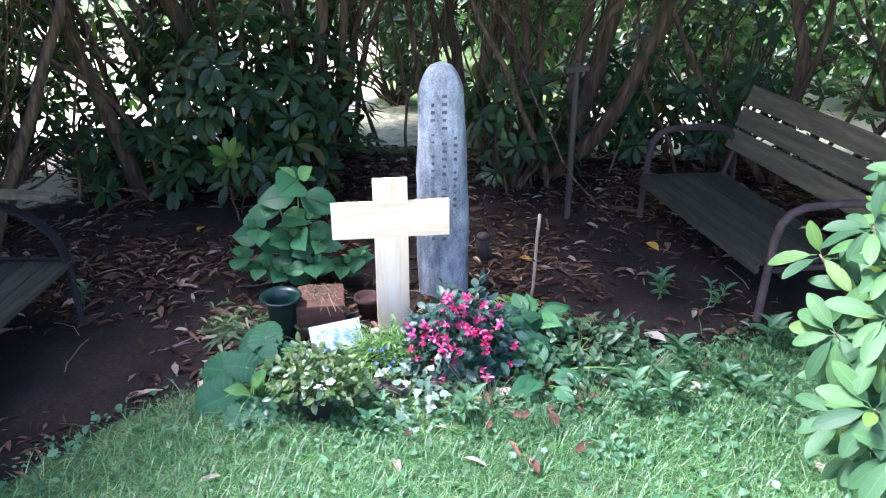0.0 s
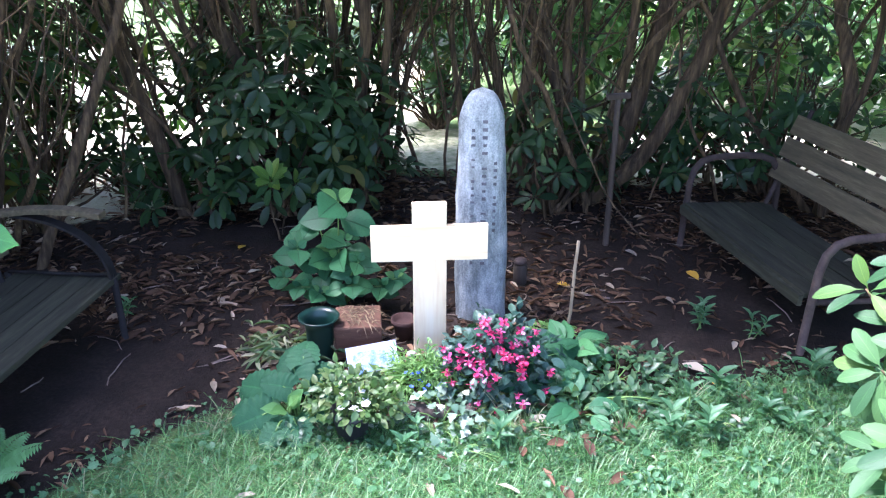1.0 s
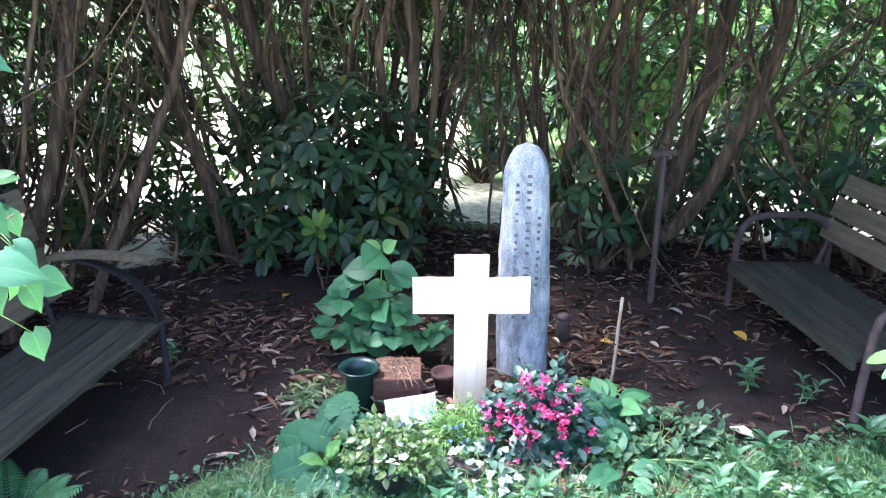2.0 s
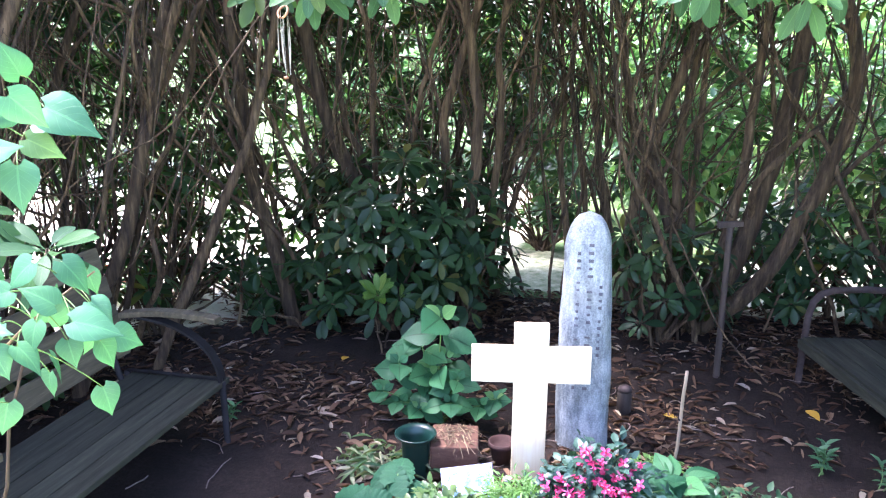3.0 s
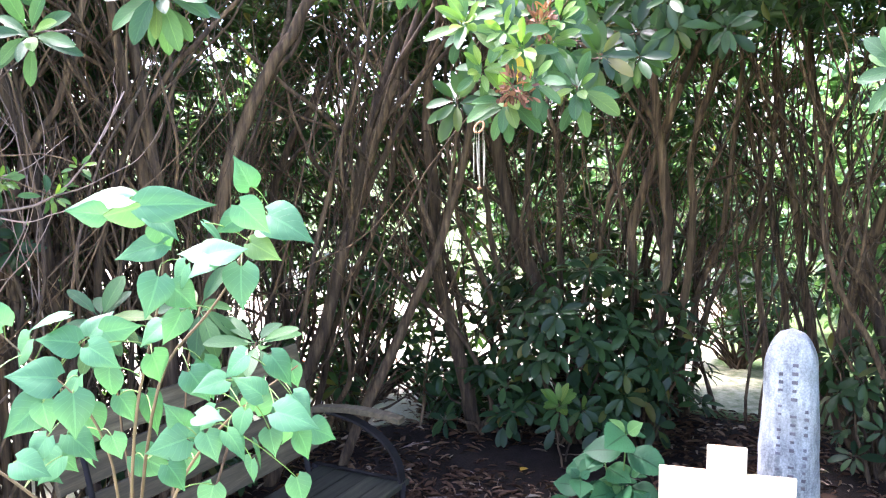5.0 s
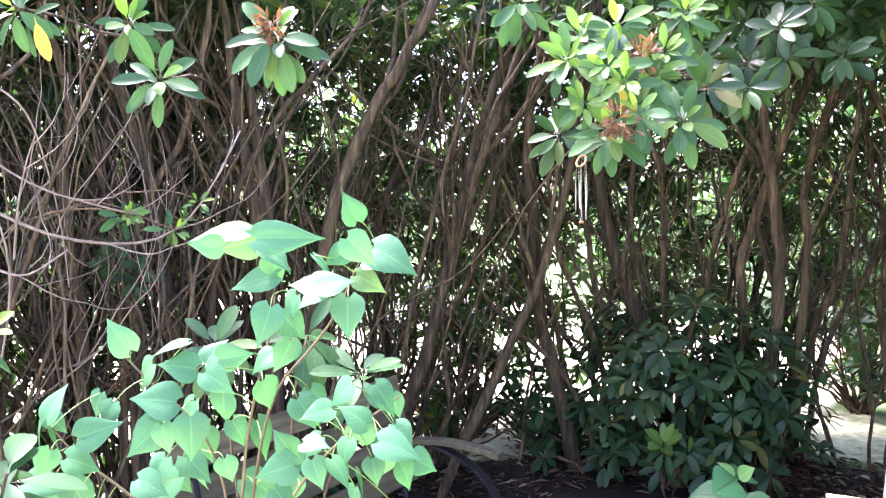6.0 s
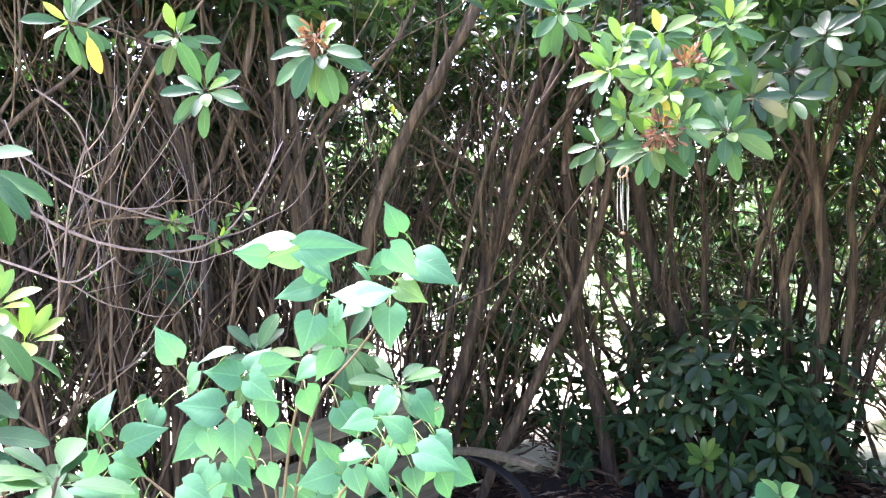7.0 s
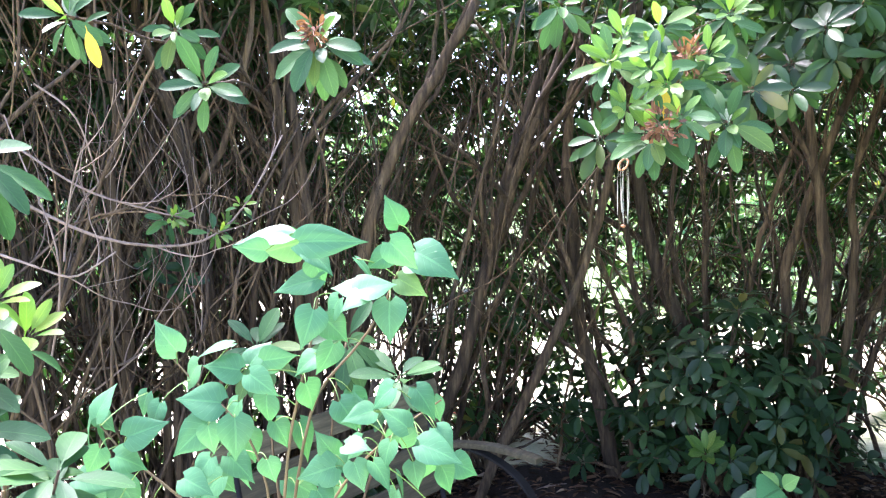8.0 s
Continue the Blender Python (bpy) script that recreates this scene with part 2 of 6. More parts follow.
M["string"] = rough_mat("pale_string", [(0.3, (0.26, 0.27, 0.22)), (0.7, (0.4, 0.4, 0.34))], 60, (1, 1, 0.2), 0.7, 0.2, 0.001)
M["chime_rod"] = rough_mat("dull_aluminium", [(0.3, (0.28, 0.29, 0.26)), (0.7, (0.42, 0.42, 0.38))], 40, (1, 1, 0.2), 0.45, 0.05, 0.001, metal=0.6)
M["chime_wood"] = rough_mat("orange_brown_wood", [(0.3, (0.2, 0.09, 0.035)), (0.7, (0.36, 0.18, 0.08))], 30, (1, 1, 1), 0.6, 0.2, 0.001)


def stone_mat():
    m, nt, b = node_mat("grey_blue_gneiss")
    big = tex_noise(nt, 5, 8, (1, 1, 0.55), rough=0.65)
    wave = tex_noise(nt, 16, 5, (1.6, 1.6, 0.5), rough=0.7)
    fine = tex_noise(nt, 140, 3)
    fac = math_node(nt, "ADD", math_node(nt, "MULTIPLY", big, 0.45), math_node(nt, "ADD", math_node(nt, "MULTIPLY", wave, 0.35), math_node(nt, "MULTIPLY", fine, 0.2)))
    col = ramp(nt, fac, [(0.36, (0.05, 0.064, 0.066)), (0.45, (0.15, 0.185, 0.19)), (0.52, (0.28, 0.33, 0.335)), (0.59, (0.46, 0.51, 0.51)), (0.65, (0.66, 0.7, 0.68))])
    moss = ramp(nt, tex_noise(nt, 3.2, 5), [(0.5, (0, 0, 0)), (0.68, (0.5, 0.5, 0.5))])
    col = mix(nt, moss, col, (0.12, 0.13, 0.085))
    nt.links.new(col, b.inputs["Base Color"])
    b.inputs["Roughness"].default_value = 0.62
    bump(nt, b, fac, 0.5, 0.008)
    return m


M["stone"] = stone_mat()


def ground_mat():
    """One sheet: soil, lawn and pale gravelly ground, sunlight painted in, by the masks on the mesh, frayed by noise.
    """
    m, nt, b = node_mat("ground_soil_lawn_gravel")
    def mask(name, spread):
        a = nt.nodes.new("ShaderNodeAttribute")
        a.attribute_name = name
        n = math_node(nt, "MULTIPLY", math_node(nt, "SUBTRACT", tex_noise(nt, 14, 5), 0.5), spread)
        v = math_node(nt, "ADD", a.outputs["Fac"], n)
        return ramp(nt, v, [(0.42, (0, 0, 0)), (0.58, (1, 1, 1))])
    n1, n2 = tex_noise(nt, 4, 8, rough=0.65), tex_noise(nt, 60, 5, rough=0.7)
    f = math_node(nt, "ADD", math_node(nt, "MULTIPLY", n1, 0.5), math_node(nt, "MULTIPLY", n2, 0.5))
    soil = ramp(nt, f, [(0.32, (0.009, 0.0068, 0.0055)), (0.5, (0.021, 0.0155, 0.012)), (0.68, (0.045, 0.033, 0.025))])
    lawn = ramp(nt, f, [(0.3, (0.035, 0.06, 0.02)), (0.5, (0.09, 0.15, 0.05)), (0.7, (0.2, 0.26, 0.1))])
    # Gravel tone raised and yellowed to stand in for sunlight on shaded ground.
    gravel_sunlight = ramp(nt, f, [(0.3, (0.38, 0.37, 0.23)), (0.5, (0.56, 0.54, 0.37)), (0.7, (0.7, 0.68, 0.5))])
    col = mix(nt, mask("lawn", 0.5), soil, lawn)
    col = mix(nt, mask("gravel_sunlight", 0.3), col, gravel_sunlight)
    nt.links.new(col, b.inputs["Base Color"])
    b.inputs["Roughness"].default_value = 0.95
    b.inputs["Specular IOR Level"].default_value = 0.2
    bump(nt, b, f, 0.9, 0.02)
    return m


M["ground"] = ground_mat()


# ---- mesh helpers ----
def data_from(name, verts, quads, mat, uvs=None, smooth=True, tris=None):
    """Mesh from arrays of corners, quads and triangles."""
    me = bpy.data.meshes.new(name)
    verts = np.asarray(verts, dtype=np.float32).reshape(-1, 3)
    quads = np.asarray(quads, dtype=np.int32).reshape(-1, 4)
    tris = np.zeros((0, 3), np.int32) if tris is None else np.asarray(tris, dtype=np.int32).reshape(-1, 3)
    loops = np.concatenate([quads.ravel(), tris.ravel()])
    nq, nt_ = len(quads), len(tris)
    starts = np.concatenate([np.arange(nq) * 4, nq * 4 + np.arange(nt_) * 3]).astype(np.int32)
    me.vertices.add(len(verts))
    me.vertices.foreach_set("co", verts.ravel())
    me.loops.add(len(loops))
    me.loops.foreach_set("vertex_index", loops)
    me.polygons.add(nq + nt_)
    me.polygons.foreach_set("loop_start", starts)
    me.update(calc_edges=True)
    me.polygons.foreach_set("use_smooth", np.full(nq + nt_, smooth))
    if uvs is not None:
        layer = me.uv_layers.new(name="UVMap")
        layer.data.foreach_set("uv", np.asarray(uvs, np.float32).reshape(-1, 2)[loops].ravel())
    me.materials.append(mat)
    me.validate()
    return me


class Build:
    """Gathers leaves and tubes into one mesh."""
    def __init__(self):
        self.v, self.q, self.uv, self.n = [], [], [], 0

    def add(self, v, q, uv=None):
        v = np.asarray(v, np.float32).reshape(-1, 3)
        self.v.append(v)
        self.q.append(np.asarray(q, np.int64).reshape(-1, 4) + self.n)
        self.uv.append(np.zeros((len(v), 2), np.float32) if uv is None else np.asarray(uv, np.float32))
        self.n += len(v)

    def mesh(self, name, mat, smooth=True):
        if not self.v:
            self.add([(0, 0, 0), (0.001, 0, 0), (0.001, 0.001, 0), (0, 0.001, 0)], [(0, 1, 2, 3)])
        return data_from(name, np.concatenate(self.v), np.concatenate(self.q), mat, np.concatenate(self.uv), smooth)

    def tube(self, pts, radii, sides=6):
        """A tapered tube along the points."""
        p = np.asarray(pts, float)
        r = np.broadcast_to(np.asarray(radii, float), (len(p),))
        t = np.gradient(p, axis=0)
        t /= np.linalg.norm(t, axis=1)[:, None] + 1e-9
        ref = np.array((1.0, 0, 0)) if abs(t[0][0]) < 0.8 else np.array((0, 1.0, 0))
        a = np.cross(t, ref)
        a /= np.linalg.norm(a, axis=1)[:, None] + 1e-9
        c = np.cross(t, a)
        ang = np.linspace(0, 2 * np.pi, sides, endpoint=False)
        ring = p[:, None] + r[:, None, None] * (np.cos(ang)[None, :, None] * a[:, None] + np.sin(ang)[None, :, None] * c[:, None])
        k = len(p)
        i, j = np.meshgrid(np.arange(k - 1), np.arange(sides), indexing="ij")
        j2 = (j + 1) % sides
        q = np.stack([i * sides + j, i * sides + j2, (i + 1) * sides + j2, (i + 1) * sides + j], -1).reshape(-1, 4)
        q = list(map(tuple, q))
        if sides == 6:
            for b0 in (0, (k - 1) * sides):
                q += [(b0, b0 + 1, b0 + 2, b0 + 3), (b0, b0 + 3, b0 + 4, b0 + 5)]
        elif sides == 4:
            q += [(0, 1, 2, 3), tuple((k - 1) * 4 + x for x in range(4))]
        elif sides == 8:
            for b0 in (0, (k - 1) * 8):
                q += [(b0, b0 + 1, b0 + 2, b0 + 3), (b0, b0 + 3, b0 + 4, b0 + 7), (b0 + 4, b0 + 5, b0 + 6, b0 + 7)]
        self.add(ring.reshape(-1, 3), q)

    def leaves(self, tpl, base, way, up, length, width):
        """Many leaves from one template: base points, directions, upper sides, lengths, widths."""
        tv, tq, tuv = tpl
        base, way, up = (np.asarray(x, float).reshape(-1, 3) for x in (base, way, up))
        n = len(base)
        way = way / (np.linalg.norm(way, axis=1)[:, None] + 1e-9)
        side = np.cross(way, up)
        side /= np.linalg.norm(side, axis=1)[:, None] + 1e-9
        nrm = np.cross(side, way)
        length = np.broadcast_to(np.asarray(length, float), (n,))
        width = np.broadcast_to(np.asarray(width, float), (n,))
        v = base[:, None] + tv[None, :, 0, None] * (width[:, None, None] * side[:, None]) + tv[None, :, 1, None] * (length[:, None, None] * way[:, None]) + tv[None, :, 2, None] * (length[:, None, None] * nrm[:, None])
        q = tq[None] + (np.arange(n) * len(tv))[:, None, None]
        self.add(v.reshape(-1, 3), q.reshape(-1, 4), np.tile(tuv, (n, 1)))


def leaf_template(stations, fold=0.18, curl=0.25, wavy=0.0, base_dip=0.0):
    """Leaf blade: rows of left edge, midrib and right edge. x in half widths, y along the leaf, z above it."""
    v, uv = [], []
    for i, (s, w) in enumerate(stations):
        z = -curl * s * s
        for x in (-1, 0, 1):
            wob = wavy * (1 if (i + (x > 0)) % 2 else -1) * abs(x)
            v.append((x * w, s - base_dip * abs(x) * w * (1 - s), z + fold * w * abs(x) * 0.35 + wob))
            uv.append((0.5 + 0.5 * x, s))
    q = []
    for i in range(len(stations) - 1):
        a = i * 3
        q += [(a, a + 1, a + 4, a + 3), (a + 1, a + 2, a + 5, a + 4)]
    return np.array(v), np.array(q), np.array(uv)


T = {
    "rhodo": leaf_template([(0, 0.04), (0.14, 0.08), (0.26, 0.5), (0.45, 0.9), (0.66, 1.0), (0.82, 0.85), (0.93, 0.52), (0.985, 0.2), (1, 0.04)], 0.14, 0.24),
    "rhodo_lo": leaf_template([(0, 0.08), (0.35, 0.8), (0.7, 0.95), (1, 0.06)], 0.3, 0.25),
    "ovate": leaf_template([(0, 0.05), (0.1, 0.5), (0.2, 0.76), (0.24, 0.84), (0.34, 0.94), (0.4, 1.0), (0.52, 0.96), (0.64, 0.83), (0.76, 0.6), (0.88, 0.3), (1, 0.03)], 0.25, 0.16, 0.01),
    "small": leaf_template([(0, 0.1), (0.35, 0.95), (0.7, 0.75), (1, 0.05)], 0.3, 0.2),
    "ivy": leaf_template([(0, 0.4), (0.12, 1.0), (0.34, 0.6), (0.46, 0.85), (0.6, 0.5), (1, 0.04)], 0.2, 0.15),
    "lance": leaf_template([(0, 0.1), (0.25, 0.8), (0.5, 1.0), (0.8, 0.55), (1, 0.04)], 0.35, 0.3),
    "petal": leaf_template([(0, 0.2), (0.5, 1.0), (0.85, 0.8), (1, 0.2)], 0.4, -0.2),
    "dry": leaf_template([(0, 0.08), (0.3, 0.8), (0.6, 1.0), (0.85, 0.6), (1, 0.05)], 0.35, 0.06, 0.02),
}


def crinkled_template(widths, rows=15, cols=7, teeth=9, tooth=0.05, ripple=0.02, curl=0.2, dip=0.2, fold=0.12):
    """Broad leaf with a scalloped rim and a surface that puckers between its side veins."""
    v, uv, q = [], [], []
    st = np.linspace(0, 1, len(widths))
    for i in range(rows):
        t = i / (rows - 1)
        w = np.interp(t, st, widths) * (1 + tooth * math.cos(2 * math.pi * teeth * t))
        for j in range(cols):
            x = -1 + 2 * j / (cols - 1)
            along = t - dip * x * x * (1 - t) * 0.5
            pucker = ripple * math.sin(2 * math.pi * (teeth * t - 1.1 * abs(x))) * min(1, abs(x) * 2.2) * (0.4 + 0.6 * (1 - t))
            v.append((x * w, along, -curl * t * t + fold * abs(x) * w + pucker - 0.1 * x * x * w))
            uv.append((0.5 + 0.5 * x, t))
    for i in range(rows - 1):
        for j in range(cols - 1):
            c = i * cols + j
            q.append((c, c + 1, c + 1 + cols, c + cols))
    return np.array(v), np.array(q), np.array(uv)


T["lobed"] = crinkled_template((0.5, 0.92, 1.0, 0.97, 0.86, 0.66, 0.25), 25, 9, 7, 0.08, 0.02, 0.22, 0.5)
T["heart"] = crinkled_template((0.3, 0.84, 1.0, 0.98, 0.87, 0.66, 0.4, 0.16, 0.01), 19, 7, 5, 0.012, 0.006, 0.28, 0.28, 0.14)
T["serrate"] = crinkled_template((0.06, 0.6, 0.92, 1.0, 0.93, 0.7, 0.36, 0.03), 25, 5, 12, 0.035, 0.009, 0.25, 0.0, 0.16)
T["blade"] = (np.array([(-1, 0, 0), (1, 0, 0), (-0.8, 0.5, -0.1), (0.8, 0.5, -0.1), (-0.1, 1, -0.4), (0.1, 1, -0.4)]), np.array([(0, 1, 3, 2), (2, 3, 5, 4)]), np.array([(0, 0), (1, 0), (0, 0.5), (1, 0.5), (0, 1), (1, 1)]))


def thing(name, at, label, category, group="", kind="", rz=0):
    """An Empty at the base of a thing, for its parts."""
    e = new(name)
    e.empty_display_size = 0.05
    e.matrix_world = pose(*at, 0, 0, rz)
    return tagged(e, label, category, group, kind)


def part(name, data, parent, label="", m=None, kind=""):
    """A mesh (or bmesh and material) as a part of a thing, in the thing's own space."""
    if isinstance(data, tuple):
        bm, mat = data
        me = bpy.data.meshes.new(name)
        bm.to_mesh(me)
        bm.free()
        me.materials.append(mat)
        data = me
    ob = new(name, data)
    ob.parent = parent
    if m is not None:
        ob.matrix_basis = m
    return tagged(ob, label, "", "", kind)


def board(size, m=None, bevel=0.004):
    """One plank, bevelled, as a bmesh of its own."""
    bm = bmesh.new()
    r = bmesh.ops.create_cube(bm, size=1)
    bmesh.ops.scale(bm, vec=size, verts=r["verts"])
    bmesh.ops.subdivide_edges(bm, edges=[e for e in bm.edges if abs((e.verts[0].co - e.verts[1].co).x) > 0.3], cuts=5)
    for v in bm.verts:
        v.co.z += 0.0015 * noise.noise(v.co * 9)
        v.co.y += 0.0015 * noise.noise(v.co * 7 + Vector((3, 1, 2)))
    if bevel:
        sharp = [e for e in bm.edges if len(e.link_faces) == 2 and e.calc_face_angle() > 0.8]
        bmesh.ops.bevel(bm, geom=sharp, offset=bevel, segments=2, affect="EDGES", profile=0.6)
    if m is not None:
        bmesh.ops.transform(bm, matrix=m, verts=bm.verts)
    return bm


def lathe(profile, segs=24, wob=0.0):
    """Turned body from (radius, height) pairs, as a mesh-ready bmesh."""
    bm = bmesh.new()
    rings = []
    for r, z in profile:
        rings.append([bm.verts.new((r * math.cos(2 * math.pi * k / segs) * (1 + wob * noise.noise(Vector((k * 0.7, z * 20, 1)))), r * math.sin(2 * math.pi * k / segs), z)) for k in range(segs)])
    for a, b in zip(rings, rings[1:]):
        for k in range(segs):
            bm.faces.new((a[k], a[(k + 1) % segs], b[(k + 1) % segs], b[k]))
    bm.faces.new(rings[0][::-1])
    bm.faces.new(rings[-1])
    for f in bm.faces:
        f.smooth = True
    return bm


def unit(v):
    v = np.asarray(v, float)
    return v / (np.linalg.norm(v) + 1e-9)


def whorl(rng, centre, axis, n, length, spread=(55, 105)):
    """Leaves round a shoot's tip: base points, directions and upper sides."""
    axis = unit(axis)
    ref = np.array((1.0, 0, 0)) if abs(axis[0]) < 0.8 else np.array((0, 1.0, 0))
    a = unit(np.cross(axis, ref))
    c = np.cross(axis, a)
    ph = rng.uniform(0, 6.28)
    az = ph + np.arange(n) * 2.4 + rng.uniform(-0.25, 0.25, n)
    el = np.radians(rng.uniform(spread[0], spread[1], n))
    rad = np.cos(az)[:, None] * a + np.sin(az)[:, None] * c
    way = np.cos(el)[:, None] * axis + np.sin(el)[:, None] * rad
    way[:, 2] -= 0.15
    up = axis[None] * np.sin(el)[:, None] - rad * np.cos(el)[:, None] + np.array((0, 0, 0.25))
    base = np.asarray(centre)[None] + rad * 0.006 - axis[None] * rng.uniform(0, 0.02, n)[:, None]
    return base, way, up, length * rng.uniform(0.7, 1.1, n)


def leaf_matrix(base, way, up, length, width):
    way = unit(way)
    side = unit(np.cross(way, up))
    nrm = np.cross(side, way)
    m = Matrix(((side[0] * width, way[0] * length, nrm[0] * length, base[0]), (side[1] * width, way[1] * length, nrm[1] * length, base[1]), (side[2] * width, way[2] * length, nrm[2] * length, base[2]), (0, 0, 0, 1)))
    return m


def leaf_data(name, tpl, mat):
    b = Build()
    b.add(*T[tpl])
    return b.mesh(name, M[mat])


LEAF = {k: leaf_data(k + "_leaf", t, k if k in M else "small") for k, t in (("rhodo_near", "rhodo"), ("rhodo_young", "rhodo"), ("rhodo_yellow", "rhodo"), ("lilac", "heart"), ("hydrangea", "serrate"), ("geranium", "lobed"), ("primrose", "ovate"), ("orange_leaf", "ovate"), ("pale_leaf", "dry"), ("brown_leaf", "dry"), ("rhodo", "rhodo"), ("weed", "lance"))}


def leaf_object(kind, parent, base, way, up, length, width, name="leaf", label="", holder=None):
    """One leaf on shared mesh data, under a thing or under its stem; places are in the world."""
    m = leaf_matrix(base, way, up, length, width)
    return part(name, LEAF[kind], holder or parent, label, parent.matrix_world.inverted() @ m)


def curve_pts(p0, p1, sag=0.0, side=0.0, n=8, rng=None, wig=0.0):
    """Points on a bent line from p0 to p1."""
    p0, p1 = np.asarray(p0, float), np.asarray(p1, float)
    t = np.linspace(0, 1, n)[:, None]
    d = p1 - p0
    s = unit(np.cross(d, (0, 0, 1)) + 1e-6)
    out = p0 + d * t + np.array((0, 0, 1)) * sag * 4 * t * (1 - t) + s * side * 4 * t * (1 - t)
    if rng is not None and wig:
        w = rng.normal(0, wig, (n, 3))
        w[0] = w[-1] = 0
        out = out + w
    return out


# ---- ground ----
def lawn_edge(x):
    """Where the front lawn gives way to bare soil."""
    return np.interp(x, [-6, -1.9, -1.38, -1.13, -0.93, -0.5, 0.5, 0.8, 1.24, 1.7, 3, 6], [0.6, 1.3, 1.95, 2.33, 2.5, 2.62, 2.72, 2.8, 3.0, 3.1, 2.6, 2.2])


def ground_z(x, y):
    z = 0.012 * math.sin(2.3 * x + 1.0) * math.cos(1.9 * y) + 0.008 * noise.noise(Vector((x * 4, y * 4, 0)))
    z += 0.05 * math.exp(-(((x + 0.02) / 0.75) ** 2 + ((y - 2.8) / 0.35) ** 2) * 1.5)
    return z


def spaced(lo, hi, fine_lo, fine_hi, step):
    a = list(np.arange(fine_lo, fine_hi + step / 2, step))
    s, v = step, a[-1]
    while v < hi:
        s *= 1.35
        v += s
        a.append(v)
    s, v = step, a[0]
    while v > lo:
        s *= 1.35
        v -= s
        a.insert(0, v)
    return np.array(a)


def make_ground():
    xs, ys = spaced(-400, 400, -4.5, 3.5, 0.05), spaced(-400, 400, 1.2, 6.8, 0.05)
    X, Y = np.meshgrid(xs, ys)
    Z = np.array([[ground_z(x, y) if abs(x) < 8 and -4 < y < 12 else 0.0 for x in xs] for y in ys])
    v = np.stack([X, Y, Z], -1).reshape(-1, 3)
    nx, ny = len(xs), len(ys)
    i, j = np.meshgrid(np.arange(ny - 1), np.arange(nx - 1), indexing="ij")
    q = np.stack([i * nx + j, i * nx + j + 1, (i + 1) * nx + j + 1, (i + 1) * nx + j], -1).reshape(-1, 4)
    me = data_from("ground", v, q, M["ground"])
    x, y = v[:, 0], v[:, 1]
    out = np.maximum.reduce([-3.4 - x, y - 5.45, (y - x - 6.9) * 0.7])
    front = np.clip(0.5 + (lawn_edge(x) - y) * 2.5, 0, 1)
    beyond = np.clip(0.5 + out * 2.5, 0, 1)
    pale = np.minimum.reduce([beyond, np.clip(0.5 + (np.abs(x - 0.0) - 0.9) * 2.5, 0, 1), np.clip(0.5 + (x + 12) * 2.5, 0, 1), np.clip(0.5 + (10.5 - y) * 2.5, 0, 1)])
    # Unseen pale ground behind the camera, added to bounce light onto the grave.
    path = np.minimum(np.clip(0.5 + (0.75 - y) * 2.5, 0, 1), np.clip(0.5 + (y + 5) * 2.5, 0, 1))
    # Pale tone mixed into the gap's lawn stands in for sunlight on it.
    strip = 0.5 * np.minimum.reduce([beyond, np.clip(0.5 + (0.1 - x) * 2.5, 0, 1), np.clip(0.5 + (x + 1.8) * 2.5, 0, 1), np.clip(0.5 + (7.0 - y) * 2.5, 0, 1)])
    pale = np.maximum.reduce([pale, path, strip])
    right = np.clip(0.5 + (x - 3.6) * 2.5, 0, 1)
    for name, val in (("lawn", np.maximum.reduce([front, beyond, right])), ("gravel_sunlight", pale)):
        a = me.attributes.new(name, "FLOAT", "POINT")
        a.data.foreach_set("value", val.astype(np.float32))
    tagged(new("ground", me), "dark bare soil alcove with lawn before it and lawn painted sunlit-pale behind", "ground", kind="structure")


make_ground()


# ---- hedge of rhododendrons ----
CENTRE = np.array((-0.2, 2.4, 0.0))


def grow(rng, b, tips, p, d, length, r, depth, lean, forks=2):
    """A wavering branch that forks into thinner ones; its ends are gathered in tips."""
    n = 9 if depth == 0 else 7
    pts, rad = [np.array(p, float)], [r]
    d = unit(d)
    bend = rng.normal(0, 0.08, 3) * (1, 1, 0.2)
    flip = rng.integers(2, n - 1)
    for i in range(n):
        if i == flip:
            bend = -1.1 * bend + rng.normal(0, 0.03, 3)
        d = unit(d + bend + rng.normal(0, 0.085, 3) + np.array((0, 0, 0.06)) + lean * 0.03)
        pts.append(pts[-1] + d * length / n)
        rad.append(r * (1 - 0.35 * (i + 1) / n))
    b.tube(pts, rad, 6 if r > 0.008 else 4)
    if depth >= 3:
        tips.append((pts[-1], d))
        return
    k = forks if rng.random() < 0.6 else forks + 1
    for c in range(k):
        i = n if c == 0 else rng.integers(max(2, n - 5), n)
        nd = unit(d + rng.normal(0, 0.16 if c == 0 else 0.42, 3) + np.array((0, 0, 0.12)) + lean * 0.1)
        grow(rng, b, tips, pts[i], nd, length * rng.uniform(0.6, 0.9), rad[i] * (0.92 if c == 0 else rng.uniform(0.45, 0.75)), depth + 1, lean, forks)


def add_whorls(rng, b, spots, length=0.12, n=(7, 11), tpl="rhodo_lo"):
    for c, ax in spots:
        base, way, up, ln = whorl(rng, c, ax, rng.integers(*n), length)
        b.leaves(T[tpl], base, way, up, ln, ln * rng.uniform(0.15, 0.2, len(ln)))


